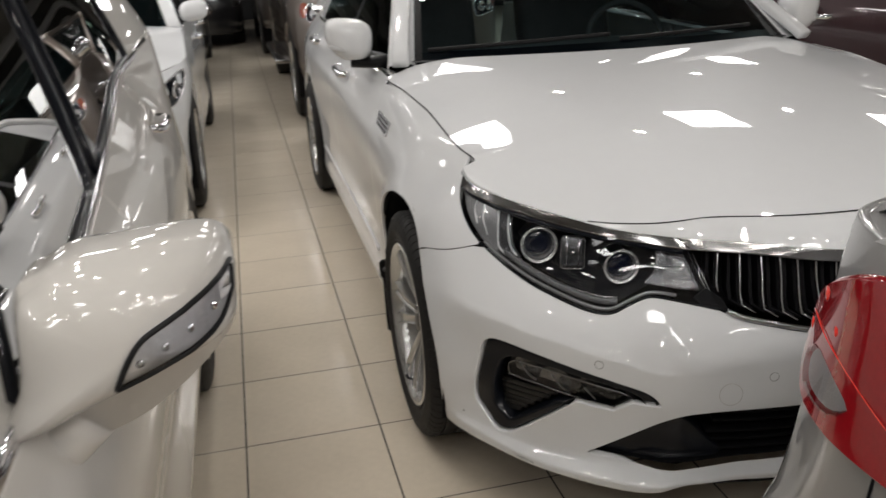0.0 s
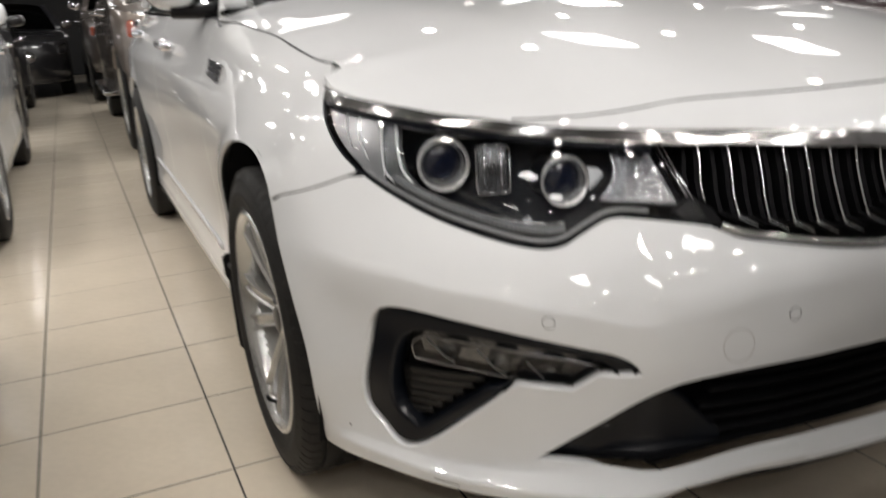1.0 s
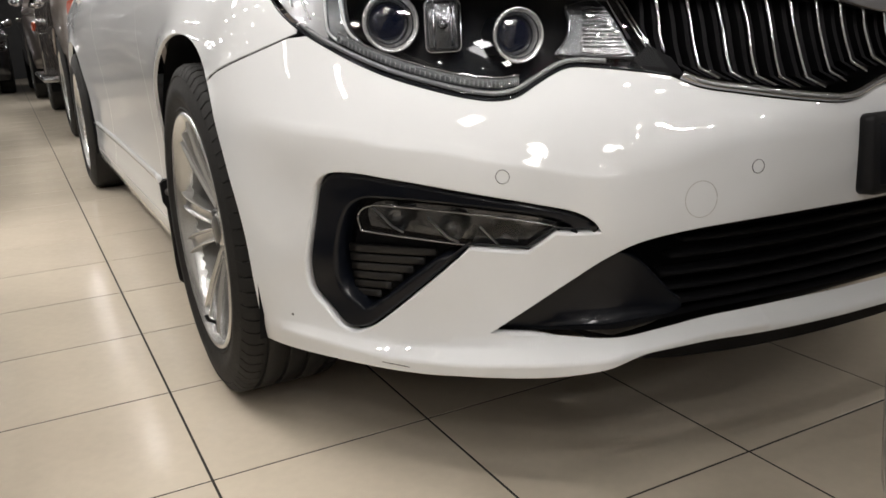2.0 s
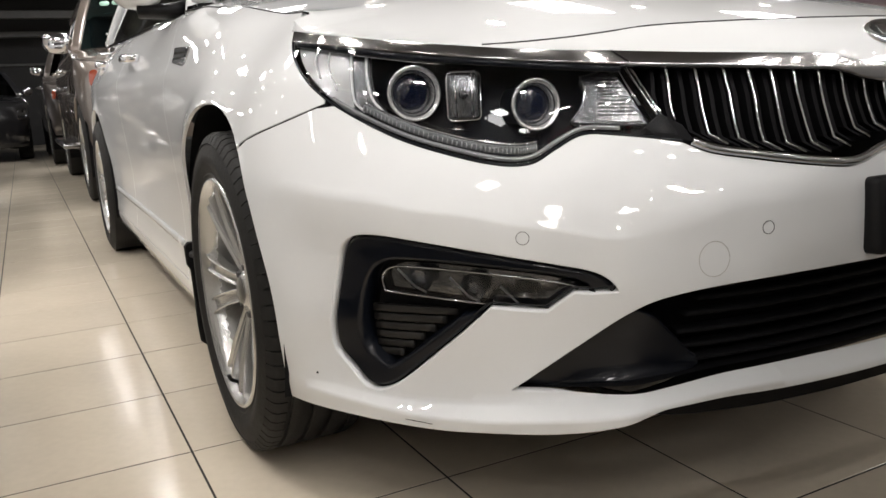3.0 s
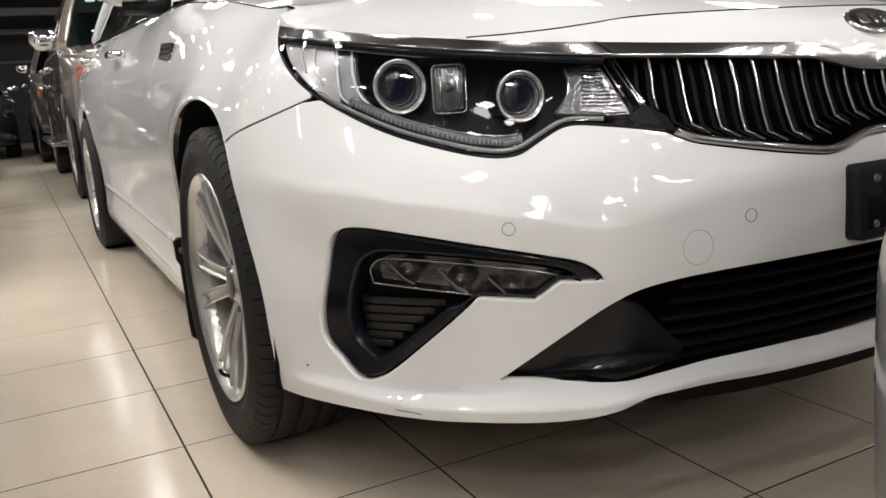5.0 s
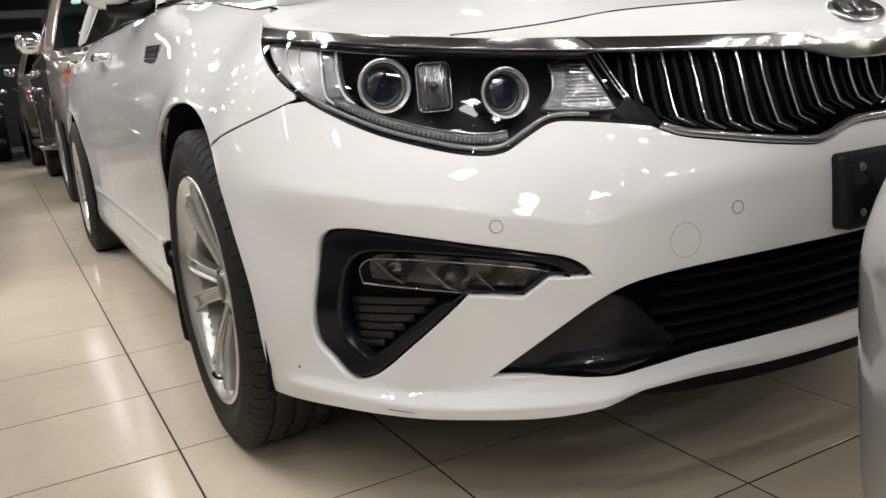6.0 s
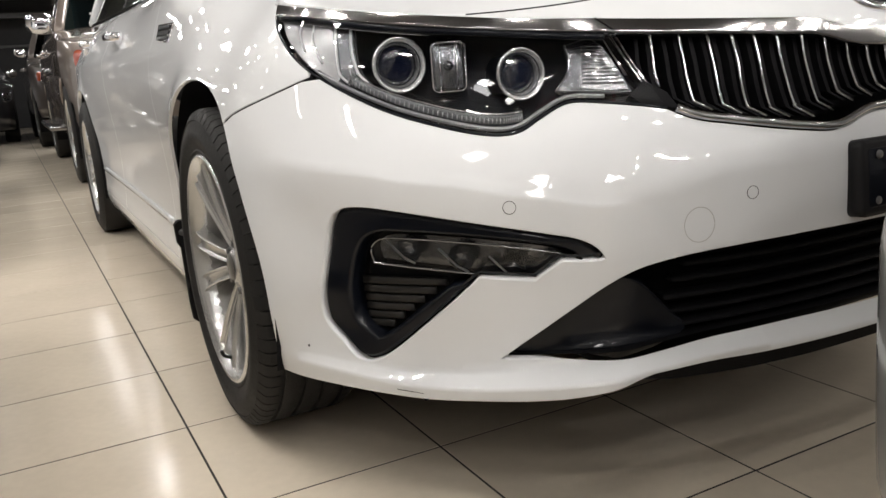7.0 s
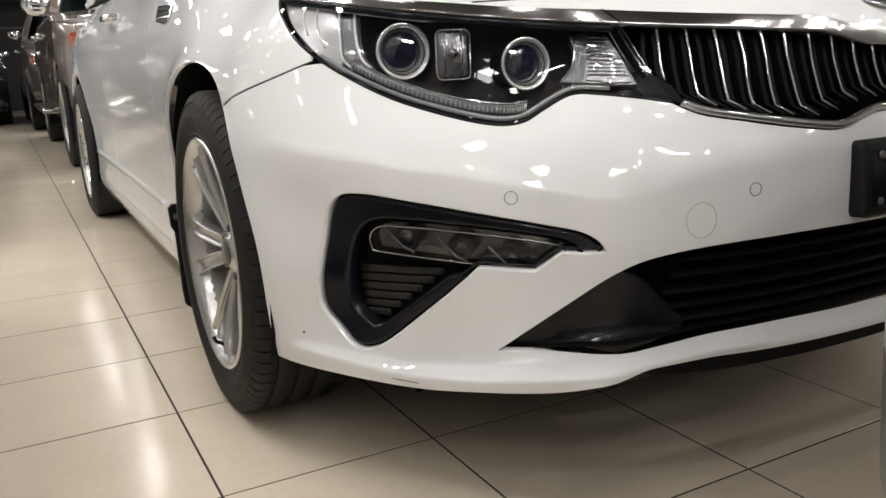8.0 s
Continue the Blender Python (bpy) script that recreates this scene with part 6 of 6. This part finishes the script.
for q in (1, -1):
    Y0 = .925

    def bulge(rho):
        return float(np.interp(rho, [0, .3, .6, .8, .9, .96, 1.0], [-.072, -.071, -.064, -.050, -.036, -.021, .0]))

    def back(x):
        return .06 * max(0, (x - .98) / .13) ** 2

    rings = [[Vector((q * p[0], Y0 + o + back(p[0]), p[1])) for p in mid + (outer - mid) * k] for k, o in ((.9, .10), (.97, .095), (1.0, .08), (1.0, .03), (.995, .012))]
    for k in (1.0, .985, .96, .93, .9, .85, .8, .7, .6, .45, .3, .15, .02):
        rings.append([Vector((q * p[0], Y0 + bulge(k) + back(p[0]), p[1])) for p in mid + (face - mid) * k])
    mir = mesh_part("door_mirror", *lofted(rings, True, True), IVORY, suv, "ivory door mirror with a clear turn signal")
    reach = np.hypot(*(face - mid).T)
    turned = np.arctan2(*(face - mid).T[::-1])
    order = turned.argsort()

    def shell(x, z):
        """Front of the mirror's shell."""
        d = np.array((x, z)) - mid
        rho = np.hypot(*d) / np.interp(math.atan2(d[1], d[0]), turned[order], reach[order], period=2 * math.pi)
        return Vector((q * x, Y0 + bulge(min(rho, 1)) + back(x) - .003, z))

    sig = curve(SIGNAL, True, 5)
    tri = panel("turn_signal", sig, [], lambda u, v, d: tuple(shell(u, v) + Vector((0, d, 0))), SIGNAL_CLEAR, mir, "clear turn-signal lamp", step=.008, edge=.006, lip=.002)
    panel("signal_cover", sig, [], lambda u, v, d: tuple(shell(u, v) + Vector((0, d - .004, 0))), LENS_GLASS, tri, step=.012, edge=0)
    rim = [shell(*p) + Vector((0, -.002, 0)) for p in sig]
    mesh_part("signal_frame", *swept(rim + rim[:1], disc_section(.0032, 8)), MATT_BLACK, tri, "dark signal frame")
    for k in range(4):
        u = 1.015 + .024 * k
        c0 = shell(u, float(np.interp(u, [1.0, 1.1], [.975, 1.012])))
        mesh_part("signal_cell", *lathe([(.0005, .0015), (.003, .001), (.005, -.001)], Matrix.Translation(c0) @ pose(0, 0, 0, 90, 0, 0), 12), CHROME, tri)
    mesh_part("mirror_foot", *swept(curve3([Vector((q * .80, Y0 + .05, .785)), Vector((q * .845, Y0 + .045, .80)), Vector((q * .885, Y0 + .04, .835)), Vector((q * .94, Y0 + .04, .885))], 4), disc_section(.052, 14, .036)), IVORY, suv, "ivory mirror foot")

# white car behind it
hatch, s2, s2_at, top2, _ = car("hatchback", (-1.45, 2.72, 0), 0, WHITE, "white car with dark windscreen and slanted clear headlamps", W=.90, WB=2.65, RO=.85, FO=.86, r=.335, zb=.98, zf=.84, zt=1.02, zr=1.50, yws=.55, yrf=1.45, yrr=3.0, group="parked cars", step=.045, glass=WINDSHIELD)
sa = s2_at(-.42)
for q in (1, -1):
    head_lamp(hatch, s2, [(sa + .17, .82), (sa + .02, .80), (sa - .12, .755), (sa - .22, .70), (sa - .16, .665), (sa - .04, .675), (sa + .08, .725)], q)
panel("grille", mirrored(curve([(0, .70), (.3, .70), (.42, .66), (.40, .56), (.25, .50), (0, .49)], n=4)), [], lambda s, z, d: s2(s, z, d - .003), GLOSS_BLACK, hatch, "black grille", step=.05, edge=.006)

# champagne off-roader behind the sedan
suv3, s3, s3_at, top3, _ = car("off_roader", (1.10, 5.45, 0), 0, GOLD, "champagne off-roader with stickers on its windscreen", W=.93, WB=3.08, RO=1.1, FO=.92, r=.39, zs=.42, zf=1.08, zb=1.22, zt=1.26, zr=1.80, wr=.64, yws=.68, yrf=1.30, yrr=3.6, cladding=None, group="parked cars", glass=WINDSHIELD, mirror_paint=CHROME, mirror_k=1.0)
mesh_part("side_step", *boxy(.16, 1.9, .05, pose(-.96, 1.54, .40), .015), SATIN, suv3, "silver running board")
mesh_part("side_step", *boxy(.16, 1.9, .05, pose(.96, 1.54, .40), .015), SATIN, suv3, "silver running board")
sa = s3_at(-.60)
for q in (1, -1):
    head_lamp(suv3, s3, [(sa - .02, 1.0), (sa - .15, .99), (sa - .32, .96), (sa - .32, .85), (sa - .16, .86), (sa - .03, .88)], q)
    panel("turn_lamp", flip(curve([(sa + .09, 1.0), (sa + .0, 1.0), (sa - .01, .90), (sa + .07, .90)], True, 3), q), [], lambda s, z, d: s3(s, z, d - .006), AMBER, suv3, "amber corner lamp", step=.05, edge=.01)
for k, (x, z, w, h) in enumerate(((-.52, 1.66, .085, .055), (-.42, 1.665, .08, .055), (-.52, 1.36, .12, .022))):
    y = .68 - .22 + .25 * (x / .8) ** 2 + (z - 1.3) / .46 * .62
    mesh_part("sticker", *slab(round_rect(w, h, min(w, h) * .45 if k < 2 else .004), pose(x, y - .03, z, 52, 0, -14), .002, .0005), STICKER if k < 2 else LAMP_WHITE, suv3, "small round inspection sticker")

# dark bronze pickup further down the row
pick, s4, s4_at, top4, _ = car("pickup", (1.02, 11.05, 0), 0, BRONZE, "dark bronze pickup with chrome mirrors", W=.93, WB=3.2, RO=1.1, FO=.92, r=.39, zs=.44, zf=1.08, zb=1.24, zt=1.26, zr=1.80, wr=.64, yws=.75, yrf=1.40, yrr=2.9, group="parked cars", mirror_paint=CHROME)
sa = s4_at(-.60)
for q in (1, -1):
    head_lamp(pick, s4, [(sa - .02, 1.0), (sa - .15, .99), (sa - .32, .96), (sa - .32, .85), (sa - .16, .86), (sa - .03, .88)], q)
    panel("turn_lamp", flip(curve([(sa + .09, 1.0), (sa + .0, 1.0), (sa - .01, .90), (sa + .07, .90)], True, 3), q), [], lambda s, z, d: s4(s, z, d - .006), AMBER, pick, "amber corner lamp", step=.05, edge=.01)

# black cars at the end of the aisle
blk, s5, s5_at, top5, _ = car("black_car", (-1.0, 13.2, 0), 0, BLACKCAR, "black saloon with clear headlamps at the aisle's end", W=.9, WB=2.75, RO=1.0, FO=.9, r=.335, zf=.86, zb=1.0, zt=1.08, zr=1.48, yws=.6, yrf=1.4, yrr=2.9, group="parked cars", mirror_paint=CHROME)
sa = s5_at(-.46)
for q in (1, -1):
    head_lamp(blk, s5, [(sa + .14, .80), (sa - .02, .79), (sa - .20, .75), (sa - .24, .66), (sa - .10, .65), (sa + .06, .70)], q, REFLECTOR)
panel("grille", mirrored(curve([(0, .72), (.3, .72), (.40, .66), (.36, .56), (0, .52)], n=4)), [], lambda s, z, d: s5(s, z, d - .003), CHROME, blk, "chrome grille", step=.05, edge=.006)
blk2, s6, s6_at, top6, _ = car("black_car", (-1.55, 8.2, 0), 0, BLACKCAR, "black car parked behind the white one", W=.9, WB=2.7, RO=.95, FO=.88, r=.345, group="parked cars")

# maroon car on the sedan's far side
mar, s7, s7_at, top7, _ = car("maroon_car", (3.62, 0.15, 0), 0, MAROON, "dark maroon car with chrome door handles", W=.92, WB=2.75, RO=1.0, FO=.9, r=.36, zb=1.08, zt=1.12, zf=.98, zr=1.68, group="parked cars", step=.05)

# grey hatchback in front of the sedan, its tail towards it
grey, s8, s8_at, top8, e8 = car("grey_hatchback", (1.08, -4.57, 0), 0, SILVER, "grey compact hatchback with a red and clear tail lamp", W=.82, WB=2.45, RO=.88, FO=.75, r=.30, zs=.24, zb=1.02, zt=1.04, zf=.94, zr=1.46, wr=.54, yws=.55, yrf=1.3, yrr=2.55, bumper_out=.022, tail_corner=.16, group="parked cars", step=.025)
for q in (1, -1):
    c = s8_at(3.10)
    red = [(c + .13, .90), (c + .11, .95), (c + .05, .985), (c - .02, 1.01), (c - .10, 1.022), (c - .30, 1.028), (c - .42, 1.01), (c - .38, .95), (c - .28, .86), (c - .12, .832), (c + .02, .820), (c + .10, .828), (c + .128, .86)]
    clear = [(c + .112, .866), (c + .08, .893), (c + .01, .885), (c - .035, .868), (c - .0, .843), (c + .06, .834), (c + .10, .842)]
    tl = panel("tail_lamp", flip(curve(red, True, 4), q), [flip(curve(clear, True, 3), q)], lambda s, z, d: s8(s, z, d - .016), RED_LENS, grey, "glossy red tail lamp", step=.02, edge=.03, lip=.008)
    panel("reverse_lamp", flip(curve(clear, True, 3), q), [], lambda s, z, d: s8(s, z, d - .010), LAMP_WHITE, tl, "clear reversing lamp", step=.02, edge=.01)
    panel("reverse_cover", flip(curve(clear, True, 3), q), [], lambda s, z, d: s8(s, z, d - .017), LENS_GLASS, tl, step=.02, edge=0)
    line = [s8(q * (c + a), b, -.0175) for a, b in ((.115, .925), (.04, .915), (-.08, .89), (-.2, .865))]
    mesh_part("lamp_line", *swept(curve3(line, 4), disc_section(.0008, 6)), RED_BRIGHT, tl)
    for a, b, w in ((.085, .955, .012), (.118, .905, .010), (.03, .93, .009)):
        p = Vector(s8(q * (c + a), b, -.014))
        n = (p - Vector(s8(q * (c + a), b, .05))).normalized()
        mesh_part("lamp_reflex", *lathe([(.0005, .003), (w * .8, .002), (w, -.002)], Matrix.Translation(p) @ n.to_track_quat("Z", "Y").to_matrix().to_4x4(), 10), RED_BRIGHT, tl)
    mesh_part("bumper_joint", *swept([s8(q * (c - .085), z, -.0005) for z in np.linspace(.34, .825, 12)], disc_section(.002, 6)), DEEP_BLACK, grey)

# ---- floor tiles ----
T = 0.4


def tile_mesh():
    b, g = 0.0005, 0.0022
    rings = [[Vector((x, y, z)) for x, y in ((-T / 2 + g + k, -T / 2 + g + k), (T / 2 - g - k, -T / 2 + g + k), (T / 2 - g - k, T / 2 - g - k), (-T / 2 + g + k, T / 2 - g - k))] for z, k in ((-.0025, 0), (-b, 0), (0, b))]
    v, f = lofted(rings)
    f.append([8, 9, 10, 11])
    me = bpy.data.meshes.new("tile")
    me.from_pydata(v, [], f)
    me.materials.append(TILE)
    return me


_tm = tile_mesh()
_v, _f = [], []
for i in range(-20, 25):
    for j in range(-19, 48):
        x, y = (i + .5) * T, (j + .5) * T
        if -2 <= i < 5 and -4 <= j < 38:
            o = new("tile", _tm)
            o.parent = floor
            o.matrix_basis = pose(x, y, random.uniform(-.0002, .0002), random.uniform(-.05, .05), random.uniform(-.05, .05), 0)
        else:
            o = len(_v)
            _v += [tuple(p.co + Vector((x, y, 0))) for p in _tm.vertices]
            _f += [[o + k for k in p.vertices] for p in _tm.polygons]
tagged(mesh_part("tiles", _v, _f, TILE, floor, smooth=False), kind="stuff")
